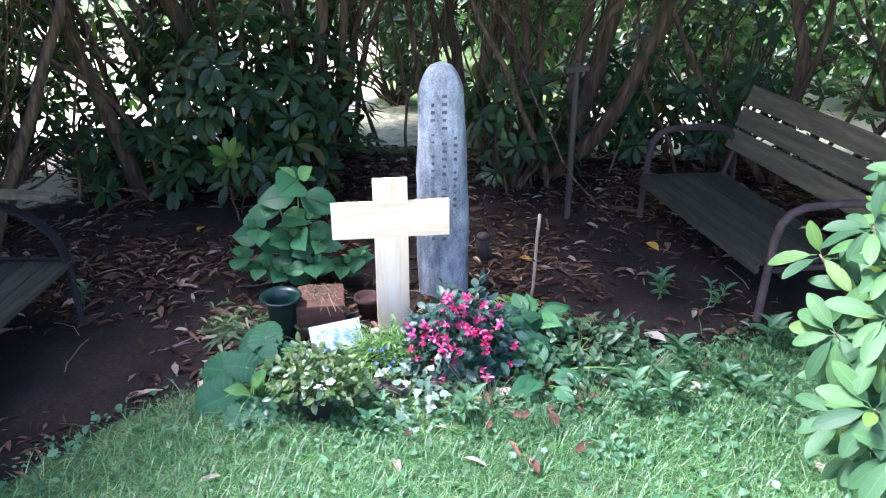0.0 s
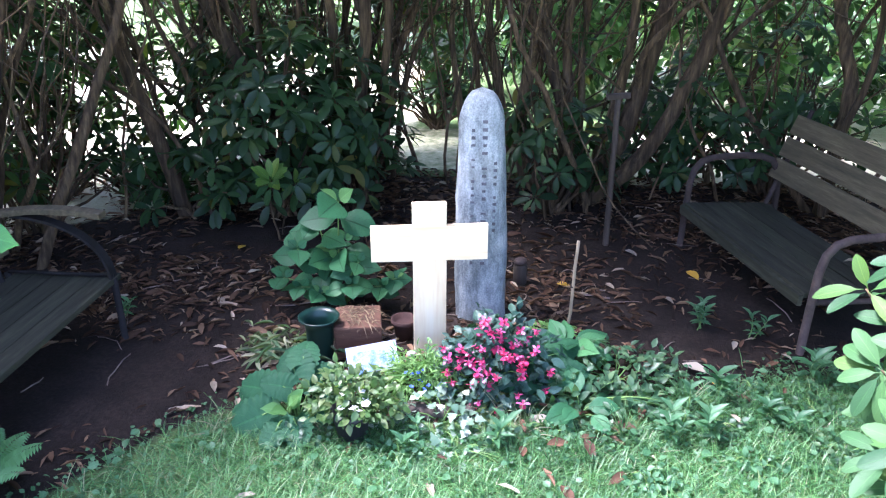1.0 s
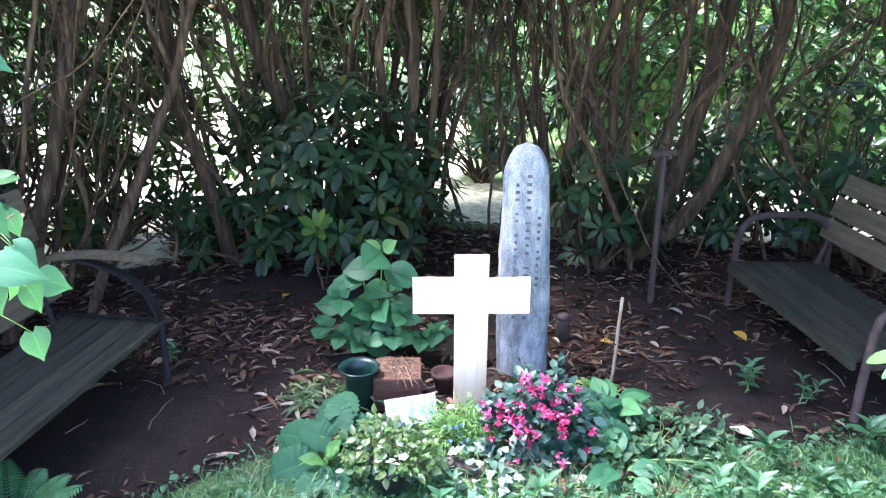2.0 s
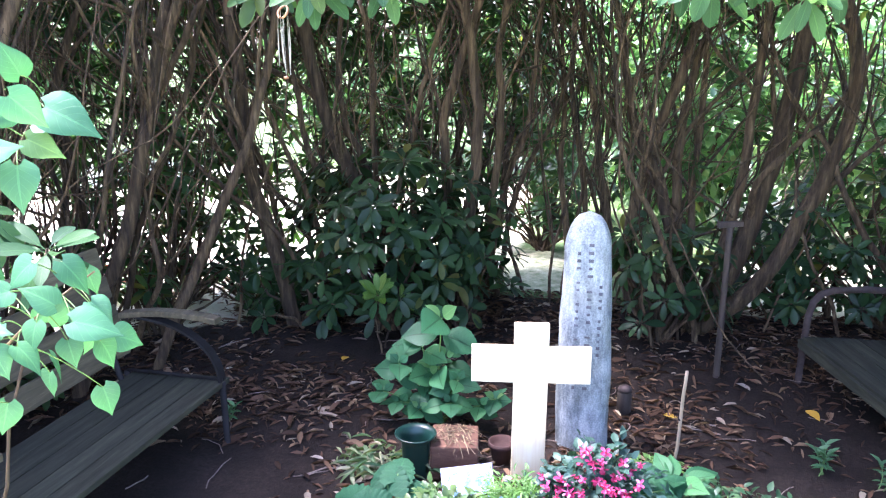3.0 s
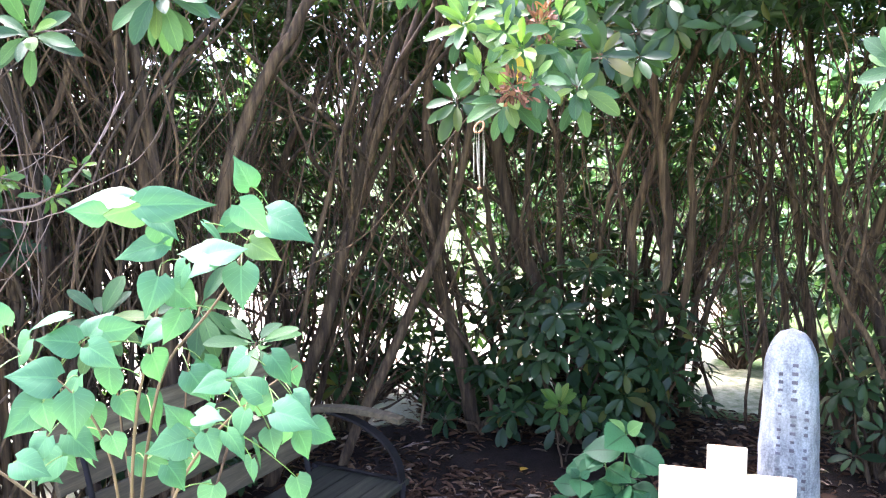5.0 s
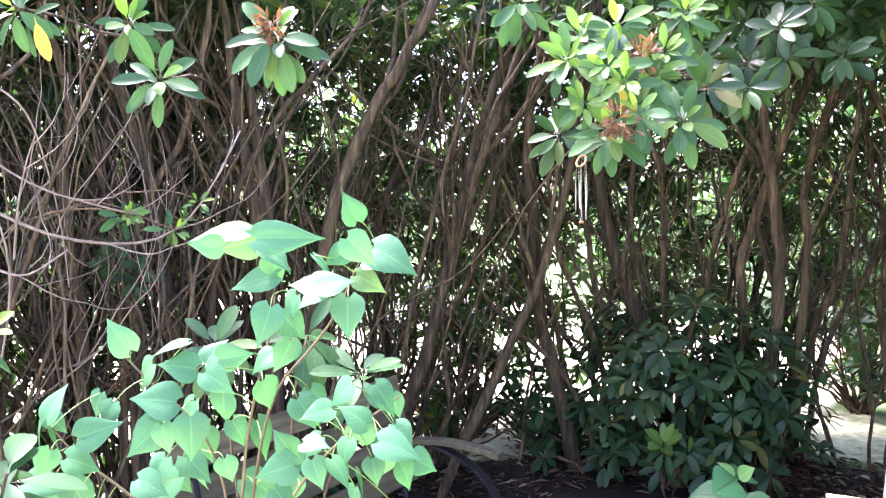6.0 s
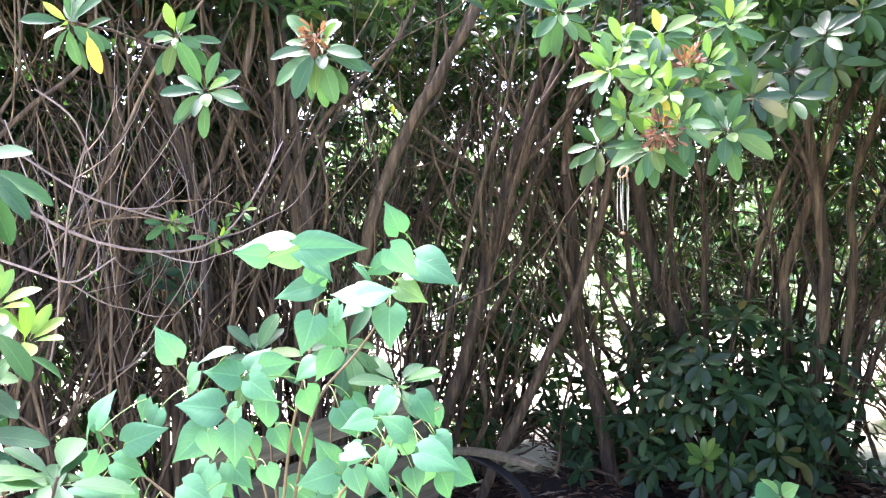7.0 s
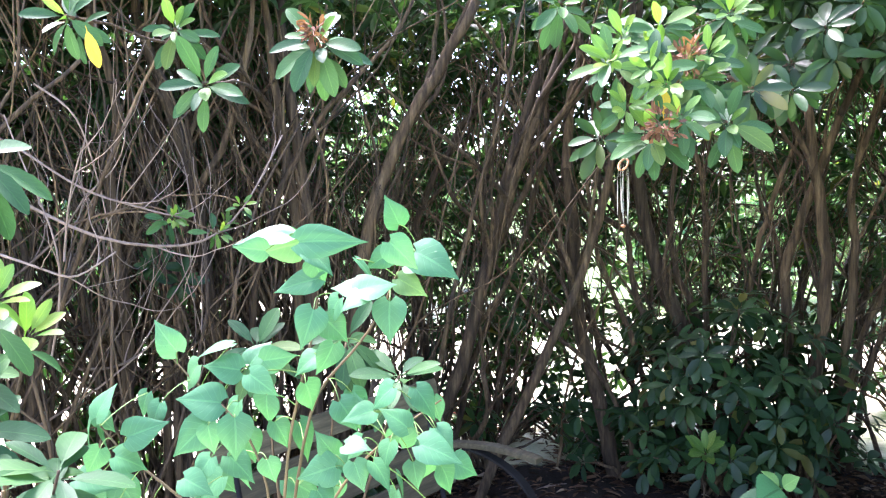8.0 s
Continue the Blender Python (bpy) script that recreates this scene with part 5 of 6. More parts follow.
def weed(at, height, seed, count=3, size=0.07, ratio=0.19):
    """Upright stems with pairs of narrow leaves."""
    rng = np.random.default_rng(seed)
    o = np.array((*at, ground_z(*at)))
    ob = thing("weed", o, "bright green upright weed with pointed leaves", "plant", "weeds")
    st = Build()
    for s in range(count):
        tip = o + np.array((rng.uniform(-0.06, 0.06), rng.uniform(-0.06, 0.06), height * rng.uniform(0.7, 1.1)))
        pts = curve_pts(o + rng.normal(0, 0.015, 3) * (1, 1, 0), tip, 0, 0.01, 7)
        st.tube(pts, np.linspace(0.003, 0.0015, 7), 4)
        for k in range(2, 7):
            for side in (0, math.pi):
                a = k * 1.57 + side + rng.uniform(-0.3, 0.3)
                e = radians(35 + (6 - k) * 11)
                w = np.array((math.cos(a) * math.sin(e), math.sin(a) * math.sin(e), math.cos(e)))
                ln = size * rng.uniform(0.7, 1.1) * (0.6 + 0.1 * k)
                leaf_object("weed", ob, pts[k], w, (0, -0.2, 1) + w * 0.1, ln, ln * ratio)
    st.v = [v - o.astype(np.float32) for v in st.v]
    part("stalk", st.mesh("stalk", M["stalk"]), ob, "", None, "stuff")


for i, (x, y, h, c, s) in enumerate([(0.75, 2.6, 0.15, 2, 0.06), (0.95, 2.75, 0.12, 2, 0.07), (0.98, 3.38, 0.12, 3, 0.06), (1.2, 3.32, 0.12, 2, 0.055), (1.35, 3.0, 0.13, 2, 0.08), (1.15, 2.65, 0.1, 3, 0.06), (0.077, 2.42, 0.1, 2, 0.065), (0.72, 2.52, 0.12, 2, 0.06), (-0.2, 2.36, 0.08, 2, 0.05), (-1.72, 3.2, 0.06, 2, 0.05), (1.5, 2.9, 0.12, 2, 0.06), (0.88, 2.5, 0.1, 3, 0.06)]):
    weed((x, y), h, 60 + i, c, s)


def fern(at, seed, fronds, length, arc):
    rng = np.random.default_rng(seed)
    o = np.array((*at, ground_z(*at)))
    ob = thing("fern", o, "fresh light green fern at the lawn's edge", "fern")
    for i in range(fronds):
        a = arc[0] + (arc[1] - arc[0]) * i / max(1, fronds - 1)
        b = Build()
        tip = o + np.array((math.cos(a), math.sin(a), 0.75)) * length * rng.uniform(0.8, 1.1)
        pts = curve_pts(o, tip, length * 0.16, 0, 24)
        b.tube(pts, np.linspace(0.003, 0.001, 24), 4)
        d = unit(tip - o)
        side = unit(np.cross(d, (0, 0, 1)))
        for k in range(4, 24):
            w = length * 0.24 * math.sin(math.pi * min(1, (k - 2) / 23) ** 0.7) + 0.01
            for s in (-1, 1):
                b.leaves(T["lance"], [pts[k]], [side * s + d * 0.35 + (0, 0, -0.1)], [(0, 0, 1)], w, w * 0.17)
        b.v = [v - o.astype(np.float32) for v in b.v]
        part("frond", b.mesh("frond", M["fern"]), ob)


fern((-1.6, 1.9), 71, 8, 0.24, (-1.4, 2.8))


# ---- near shrubs ----
def shoot(ob, rng, foot, tip, n, length, kind="rhodo_near", young=0.25, r=0.008, spread=(45, 105), ratio=0.17, lean=(0, 0, 0.5)):
    """A branch with two whorls of separate leaves at its end."""
    o = np.array(ob.matrix_world.translation)
    pts = curve_pts(foot, tip, 0.05, rng.uniform(-0.05, 0.05), 9, rng, 0.006)
    wood = Build()
    wood.tube(pts - o, np.linspace(r, r * 0.4, 9), 6)
    branch = part("branch", wood.mesh("branch", M["bark"]), ob)
    ax = unit(pts[-1] - pts[-3]) * 0.8 + np.array(lean)
    for lower in (False, True):
        c = np.array(tip) - unit(ax) * 0.035 if lower else np.array(tip)
        base, way, up, ln = whorl(rng, c, ax, n // 2 if lower else n, length, (75, 125) if lower else spread)
        for bb, w, u, l in zip(base, way, up, ln):
            k = kind
            if not lower and rng.random() < young:
                k, w, l = "rhodo_young", w * 0.5 + unit(ax) * 0.6, l * 0.75
            leaf_object(k, ob, bb, w, u, l, l * ratio * rng.uniform(0.85, 1.15), holder=branch)


def near_rhododendron(at, tips, seed, label, young=0.12, length=0.14, kind="rhodo_near"):
    rng = np.random.default_rng(seed)
    o = np.array((*at, ground_z(*at) - 0.02))
    ob = thing("rhododendron_bush", o, label, "shrub")
    for x, y, z, n in tips:
        # Leans each whorl towards the camera, not the sun, so leaf faces show.
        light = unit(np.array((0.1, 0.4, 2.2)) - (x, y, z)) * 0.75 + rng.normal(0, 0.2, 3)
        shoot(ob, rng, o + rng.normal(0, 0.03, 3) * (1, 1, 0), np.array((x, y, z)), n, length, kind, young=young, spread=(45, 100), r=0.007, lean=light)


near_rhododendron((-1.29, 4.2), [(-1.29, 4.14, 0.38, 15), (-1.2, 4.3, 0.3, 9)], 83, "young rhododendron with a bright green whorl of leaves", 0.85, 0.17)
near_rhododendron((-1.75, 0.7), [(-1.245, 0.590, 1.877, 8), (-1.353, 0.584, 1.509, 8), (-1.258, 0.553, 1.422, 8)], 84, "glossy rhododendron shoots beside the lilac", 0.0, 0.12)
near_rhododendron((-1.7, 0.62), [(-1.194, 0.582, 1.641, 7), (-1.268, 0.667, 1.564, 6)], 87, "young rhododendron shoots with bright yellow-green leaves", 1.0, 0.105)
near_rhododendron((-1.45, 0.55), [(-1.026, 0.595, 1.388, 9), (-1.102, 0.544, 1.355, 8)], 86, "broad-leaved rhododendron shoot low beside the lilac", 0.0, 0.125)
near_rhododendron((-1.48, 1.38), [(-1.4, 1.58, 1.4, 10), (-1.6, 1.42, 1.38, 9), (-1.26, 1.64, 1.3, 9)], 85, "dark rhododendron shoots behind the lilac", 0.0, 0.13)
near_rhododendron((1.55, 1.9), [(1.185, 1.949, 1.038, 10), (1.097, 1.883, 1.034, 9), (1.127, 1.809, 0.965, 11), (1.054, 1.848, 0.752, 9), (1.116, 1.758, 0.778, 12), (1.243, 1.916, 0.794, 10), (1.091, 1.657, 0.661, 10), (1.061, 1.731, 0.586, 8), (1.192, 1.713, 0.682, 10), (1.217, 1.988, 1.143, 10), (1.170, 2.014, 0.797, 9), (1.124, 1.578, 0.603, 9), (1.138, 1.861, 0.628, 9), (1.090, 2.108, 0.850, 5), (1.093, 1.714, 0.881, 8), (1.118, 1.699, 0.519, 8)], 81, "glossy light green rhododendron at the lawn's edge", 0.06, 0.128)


def overhang(seed, host, foot, tips, length=0.112, young=0.22):
    """Branches of the hedge that reach over the alcove, with their near leaves."""
    rng = np.random.default_rng(seed)
    for x, y, z, n in tips:
        # Branches without young leaves take the darker copy, shade put into colour.
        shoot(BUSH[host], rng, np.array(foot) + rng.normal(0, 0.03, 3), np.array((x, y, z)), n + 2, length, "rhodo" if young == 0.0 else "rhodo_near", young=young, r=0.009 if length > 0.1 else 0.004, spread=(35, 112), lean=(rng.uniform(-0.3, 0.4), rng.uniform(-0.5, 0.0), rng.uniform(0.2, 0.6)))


overhang(91, 8, (-2.2, 4.9, 2.3), [(-0.63, 1.88, 1.94, 13), (-0.58, 2.05, 2.09, 10), (-0.71, 1.82, 2.12, 10), (-0.5, 2.04, 1.97, 8), (-0.66, 2.0, 2.22, 9), (-0.91, 1.93, 2.31, 8), (-0.64, 2.53, 2.36, 9)])
overhang(97, 8, (-2.2, 4.9, 2.3), [(-0.91, 2.16, 1.96, 8), (-0.56, 2.45, 2.1, 10), (-0.52, 2.73, 2.12, 9), (-0.66, 2.25, 2.05, 9), (-0.44, 2.94, 2.24, 9)], young=0.0)
overhang(98, 8, (-2.2, 4.9, 2.3), [(-0.6, 1.9, 2.06, 7), (-0.63, 1.86, 2.1, 6), (-0.737, 1.935, 2.2, 6), (-0.663, 1.99, 2.16, 6), (-0.562, 2.07, 2.15, 6), (-0.55, 2.22, 2.28, 6), (-0.678, 1.84, 2.01, 6), (-0.55, 1.873, 1.98, 6), (-0.745, 1.86, 2.12, 6)], 0.095, 0.8)
overhang(94, 10, (-1.0, 5.4, 2.4), [(-0.47, 2.92, 2.34, 10), (-0.61, 3.06, 2.26, 10), (-0.37, 3.0, 2.42, 9), (-0.8, 3.2, 2.3, 9), (-0.3, 3.1, 2.25, 9)], young=0.0)
# Branches above the view, added to shade the leaves and alcove below.
overhang(100, 10, (-1.0, 5.4, 2.6), [(-0.9, 2.5, 2.8, 12), (-0.6, 2.75, 2.85, 12), (-0.3, 2.5, 2.8, 12), (0.0, 2.8, 2.85, 12), (-0.8, 3.0, 2.9, 12), (-0.45, 3.15, 2.9, 12), (-1.1, 2.8, 2.85, 12), (-0.15, 3.1, 2.95, 12), (-0.75, 2.3, 2.75, 12), (-1.2, 2.45, 2.8, 12)], 0.15, 0.0)
overhang(92, 4, (-3.0, 2.6, 2.3), [(-1.2, 1.31, 2.16, 12), (-1.49, 1.2, 2.08, 8), (-1.82, 1.34, 2.28, 9), (-1.76, 1.0, 2.25, 9)])
overhang(93, 3, (-3.1, 1.9, 1.5), [(-2.5, 1.77, 1.72, 9), (-2.45, 1.95, 1.7, 6)], 0.07, 1.0)
overhang(95, 3, (-3.1, 1.9, 1.5), [(-2.76, 1.81, 1.52, 9), (-2.7, 1.9, 1.45, 8)], 0.1, 0.0)
overhang(96, 12, (0.45, 5.2, 2.3), [(0.3, 2.25, 1.97, 9), (0.42, 2.28, 1.99, 11), (0.54, 2.3, 1.93, 9), (0.42, 2.45, 2.02, 9), (0.24, 2.33, 2.0, 8), (0.62, 2.4, 1.98, 9)], 0.12, 0.35)


LILAC_TOP = [(-0.278, 0.013, 178, 0.11), (-0.259, 0.001, 3, 0.141), (-0.079, 0.032, 111, 0.049), (-0.259, 0.001, -162, 0.081), (-0.244, -0.014, -32, 0.067), (-0.224, -0.065, -169, 0.107), (-0.234, -0.121, -101, 0.083), (-0.213, -0.137, -46, 0.066), (-0.096, -0.019, -148, 0.042), (-0.096, 0.001, -45, 0.079), (-0.05, -0.017, -25, 0.094), (-0.147, -0.086, 167, 0.058), (-0.152, -0.086, 18, 0.072), (-0.137, -0.091, -156, 0.056), (-0.096, -0.106, -93, 0.082), (-0.081, -0.065, -29, 0.074), (-0.157, -0.03, -41, 0.047), (-0.198, -0.183, -112, 0.068), (-0.234, -0.03, -68, 0.055), (-0.32, -0.014, 171, 0.031), (-0.188, -0.101, -121, 0.06), (-0.229, -0.203, -144, 0.044), (-0.065, -0.04, 9, 0.031)]
LILAC_INNER = [(-0.481, -0.196, 127, 0.074), (-0.443, -0.22, -130, 0.085), (-0.381, -0.182, -174, 0.066), (-0.367, -0.23, 165, 0.078), (-0.35, -0.22, 55, 0.054), (-0.326, -0.213, 9, 0.063), (-0.402, -0.289, 168, 0.081), (-0.35, -0.237, -33, 0.057), (-0.628, -0.316, 71, 0.073), (-0.573, -0.351, 23, 0.079), (-0.426, -0.326, -138, 0.097), (-0.377, -0.316, -84, 0.09), (-0.421, -0.388, -125, 0.063), (-0.388, -0.385, -39, 0.076), (-0.319, -0.275, -96, 0.069), (-0.594, -0.385, -24, 0.068), (-0.621, -0.371, -117, 0.061), (-0.663, -0.426, -9, 0.084), (-0.305, -0.323, -56, 0.025), (-0.47, -0.426, -21, 0.059), (-0.319, -0.392, -74, 0.05), (-0.512, -0.289, -112, 0.019), (-0.426, -0.33, -79, 0.056)]
LILAC_OUTER = [(-0.188, -0.287, -52, 0.07), (-0.091, -0.262, -142, 0.056), (-0.05, -0.264, -50, 0.075), (-0.081, -0.363, 72, 0.075), (-0.096, -0.361, -111, 0.062), (-0.043, -0.366, -14, 0.098), (-0.162, -0.397, -68, 0.055), (-0.055, -0.397, -80, 0.057), (-0.004, -0.405, -63, 0.05), (-0.196, -0.405, -166, 0.083), (-0.198, -0.384, 120, 0.065), (-0.178, -0.366, 9, 0.062), (-0.065, -0.336, 135, 0.043), (-0.014, -0.336, -45, 0.043), (-0.127, -0.397, -45, 0.058), (-0.249, -0.254, -72, 0.032), (-0.127, -0.305, -173, 0.041), (-0.147, -0.356, -135, 0.043), (0.016, -0.397, -27, 0.046), (-0.229, -0.448, -53, 0.051), (-0.086, -0.448, -101, 0.052), (-0.147, -0.326, 104, 0.042)]


def lilac(at):
    """Young lilac: bent stems with heart-shaped leaves on stalks, placed to fit the camera's view."""
    rng = np.random.default_rng(33)
    o = np.array((*at, ground_z(*at) - 0.02))
    ob = thing("lilac_bush", o, "young lilac with bright green heart-shaped leaves", "shrub")
    mid, along, upward, away = np.array((-0.71, 1.15, 1.714)), np.array((0.785, 0.62, -0.012)), np.array((-0.029, 0.057, 0.998)), np.array((-0.619, 0.783, -0.063))

    def spot(u, v, k=0.0):
        return mid + (1 + k / 1.4) * (u * along + v * upward) + k * away

    nodes, owner = [], []
    for line in ([(-0.254, 0.005), (-0.222, -0.06), (-0.229, -0.132), (-0.244, -0.203), (-0.264, -0.285), (-0.278, -0.346), (-0.29, -0.468)],
                 [(-0.05, 0.001), (-0.086, -0.06), (-0.114, -0.132), (-0.167, -0.203), (-0.229, -0.264), (-0.264, -0.4)],
                 [(-0.494, -0.203), (-0.448, -0.254), (-0.392, -0.3), (-0.341, -0.366), (-0.31, -0.468)],
                 [(-0.004, -0.285), (-0.065, -0.326), (-0.116, -0.366), (-0.178, -0.428), (-0.229, -0.519)],
                 [(-0.62, -0.33), (-0.58, -0.38), (-0.5, -0.44), (-0.4, -0.53)]):
        b = Build()
        pts = [spot(u, v, 0.05) for u, v in line] + [o + (0.1, -0.08, 0.7), o]
        pts = smooth_path(pts, 22)
        b.tube(pts - o, np.linspace(0.0016, 0.0038, 22), 6)
        stem = part("stem", b.mesh("stem", M["red_stalk"]), ob)
        nodes += list(pts[:16])
        owner += [stem] * 16
    nodes = np.array(nodes)
    for group in (LILAC_TOP, LILAC_INNER, LILAC_OUTER):
        for u, v, turn, ln in group:
            k = rng.uniform(-0.08, 0.06)
            base = spot(u, v, k)
            t = radians(turn)
            w = math.cos(t) * along + math.sin(t) * upward + away * rng.uniform(-0.6, 0.35)
            face = -away * 0.7 + upward * rng.uniform(0.25, 1.0) + rng.normal(0, 0.26, 3)
            hit = int(np.argmin(np.linalg.norm(nodes - base, axis=1)))
            near = nodes[hit]
            s = Build()
            s.tube(curve_pts(near - o, base - o, 0.008, 0, 6), 0.0011, 4)
            part("leaf_stalk", s.mesh("leaf_stalk", M["stalk"]), owner[hit])
            size = max(ln * 0.96, 0.06) * rng.uniform(0.85, 1.02)
            leaf_object("lilac", ob, base, w, face, size, size * rng.uniform(0.4, 0.47) * (0.6 if ln > 0.1 else 1.0), holder=owner[hit])
    # shaded leaves further back
    for i in range(30):
        u, v = rng.uniform(-0.65, 0.0), rng.uniform(-0.5, -0.25)
        base = spot(u, v, rng.uniform(0.1, 0.22))
        hit = int(np.argmin(np.linalg.norm(nodes - base, axis=1)))
        near = nodes[hit]
        s = Build()
        s.tube(curve_pts(near - o, base - o, 0.008, 0, 6), 0.0011, 4)
        part("leaf_stalk", s.mesh("leaf_stalk", M["stalk"]), owner[hit])
        t = rng.uniform(-2.6, -0.5)
        ln = rng.uniform(0.055, 0.085)
        leaf_object("lilac", ob, base, math.cos(t) * along + math.sin(t) * upward, -away * 0.6 + upward + rng.normal(0, 0.4, 3), ln, ln * 0.4, holder=owner[hit])


lilac((-1.35, 1.25))


# ---- fallen leaves, sticks and lawn ----
def scatter_dead():
    rng = np.random.default_rng(77)
    b = Build()
    n = 30000
    x, y = rng.uniform(-3.2, 3.0, n), rng.uniform(1.6, 5.6, n)
    keep = (y > lawn_edge(x) + 0.05)
    clump = np.array([noise.noise(Vector((a * 1.3, c * 1.3, 4))) for a, c in zip(x, y)])
    clump -= 0.22 * np.clip((3.0 - y) * 2, 0, 1) * (x < -0.4)
    clump -= 0.3 * np.clip((x + 0.1) * 1.5, 0, 1) * np.clip((4.7 - y) * 2, 0, 1)
    keep &= rng.uniform(-0.45, 0.6, n) < clump + 0.14 * (y - 3)
    x, y = x[keep], y[keep]
    z = np.array([ground_z(a, c) for a, c in zip(x, y)]) + rng.uniform(0.004, 0.014, len(x))
    a = rng.uniform(0, 6.28, len(x))
    w = np.stack([np.cos(a), np.sin(a), rng.normal(0, 0.1, len(x))], -1)
    up = np.stack([rng.normal(0, 0.35, len(x)), rng.normal(0, 0.35, len(x)), np.ones(len(x))], -1)
    ln = rng.uniform(0.02, 0.085, len(x)) * rng.choice([1, 1, 1.2, 1.5], len(x))
    b.leaves(T["dry"], np.stack([x, y, z], -1), w, up, ln, ln * rng.uniform(0.05, 0.17, len(x)))
    tagged(new("fallen_leaves", b.mesh("fallen_leaves", M["dead"])), "brown dry leaves and bark chips strewn over soil", "leaf litter", kind="stuff")
    # single leaves that stand out
    for kind, label, spots in (("orange_leaf", "yellow fallen leaf lying on dark soil", [(-1.47, 4.0), (1.03, 4.0), (0.33, 3.74), (0.98, 2.88)]), ("pale_leaf", "pale curled dry leaf lying on dark soil", [(-1.86, 3.3), (-1.05, 2.6), (-1.14, 2.49), (0.72, 4.25), (-1.25, 3.75), (-1.2, 2.95), (0.9, 3.6), (1.1, 3.2), (-0.1, 2.1), (-0.75, 2.0), (1.3, 2.15)])):
        for px, py in spots:
            aa = rng.uniform(0, 6.28)
            ob = new("fallen_leaf", LEAF[kind])
            ln = rng.uniform(0.07, 0.1)
            ob.matrix_world = leaf_matrix((px, py, ground_z(px, py) + 0.012), (math.cos(aa), math.sin(aa), 0.05), (0, 0, 1), ln, ln * (0.3 if kind == "orange_leaf" else 0.17))
            tagged(ob, label, "leaf", "fallen leaves")
    s = Build()
    for _ in range(130):
        px, py = rng.uniform(-2.8, 2.4), rng.uniform(2.6, 5.4)
        if py < lawn_edge(px):
            continue
        aa, l = rng.uniform(0, 6.28), rng.uniform(0.05, 0.24)
        q = (px + math.cos(aa) * l, py + math.sin(aa) * l)
        s.tube(curve_pts((px, py, ground_z(px, py) + 0.006), (*q, ground_z(*q) + 0.008), 0.004, rng.uniform(-0.03, 0.03), 6, rng, 0.003), rng.uniform(0.0015, 0.004), 4)
    tagged(new("fallen_twigs", s.mesh("fallen_twigs", M["grey_twig"])), "thin dry twigs lying on the soil", "twigs", kind="stuff")


def lawn():
    rng = np.random.default_rng(88)
    n = 190000
    x, y = rng.uniform(-2.4, 2.8, n), 3.2 - 2.3 * rng.uniform(0, 1, n) ** 1.25
    e = lawn_edge(x) + rng.normal(0, 0.05, n)
    bed = ((x + 0.05) / 0.85) ** 2 + ((y - 2.75) / 0.3) ** 2 < 1
    thin = rng.uniform(0, 1, n) < np.clip(1.35 + 0.55 * x, 0.2, 1) * np.clip((e - y) * 4 + 0.25, 0, 1)
    k = (y < e) & ~bed & thin
    x, y = x[k], y[k]
    n = len(x)
    z = np.array([ground_z(a, c) for a, c in zip(x, y)]) - 0.003
    a = rng.uniform(0, 6.28, n)
    w = np.stack([np.cos(a) * 0.7, np.sin(a) * 0.7, rng.uniform(0.3, 1.3, n)], -1)
    up = np.stack([-np.cos(a), -np.sin(a), np.full(n, 0.6)], -1)
    b = Build()
    b.leaves(T["blade"], np.stack([x, y, z], -1), w, up, rng.uniform(0.025, 0.075, n) * rng.choice([1, 1, 1, 1.5], n), rng.uniform(0.0011, 0.0024, n))
    tagged(new("lawn_grass", b.mesh("lawn_grass", M["grass"])), "short green lawn grass before the grave", "grass", kind="stuff")
    n = 7000
    x, y = rng.uniform(-1.6, 1.9, n), rng.uniform(1.7, 3.2, n)
    d = lawn_edge(x) - y
    k = (d > -0.15) & (rng.uniform(0, 1, n) < np.clip(0.8 - d * 0.7 + 0.25 * x, 0.1, 1))
    x, y = x[k], y[k]
    n = len(x)
    z = np.array([ground_z(p, q) for p, q in zip(x, y)]) + rng.uniform(0.01, 0.045, n)
    a = rng.uniform(0, 6.28, n)
    w = np.stack([np.cos(a), np.sin(a), rng.normal(0.1, 0.25, n)], -1)
    up = np.stack([rng.normal(0, 0.3, n), rng.normal(-0.15, 0.3, n), np.ones(n)], -1)
    c = Build()
    ln = rng.uniform(0.008, 0.024, n) * rng.choice([1, 1, 1, 1.7], n)
    c.leaves(T["small"], np.stack([x, y, z], -1), w, up, ln, ln * 0.4)
    tagged(new("lawn_clover", c.mesh("lawn_clover", M["weed"])), "clover and small weeds in the lawn's edge", "clover", kind="stuff")


scatter_dead()
lawn()


# ---- small things at the hedge ----
def bare_twigs(seed, host, starts):
    """Leafless side twigs that reach into the alcove."""
    rng = np.random.default_rng(seed)
    ob = BUSH[host]
    o = np.array(ob.matrix_world.translation)
    b, ends = Build(), []
    for p, d, l in starts:
        grow(rng, b, ends, np.array(p), np.array(d), l, 0.006, 1, np.array((0.3, 0, 0)), 2)
    b.v = [v - o.astype(np.float32) for v in b.v]
    part("bare_twig", b.mesh("bare_twig", M["grey_twig"]), ob, "leafless grey twigs", None, "stuff")


bare_twigs(101, 2, [((-3.0, 1.35, 1.2), (0.7, 0.1, 0.35), 0.55), ((-3.0, 1.4, 0.9), (0.8, 0.2, 0.3), 0.6), ((-2.9, 1.3, 1.5), (0.6, 0.2, 0.5), 0.5), ((-3.0, 1.6, 1.1), (0.7, 0.1, 0.1), 0.5)])
bare_twigs(102, 3, [((-3.0, 2.0, 1.3), (0.7, -0.1, 0.3), 0.6), ((-2.9, 1.9, 0.8), (0.7, 0.0, 0.5), 0.6)])


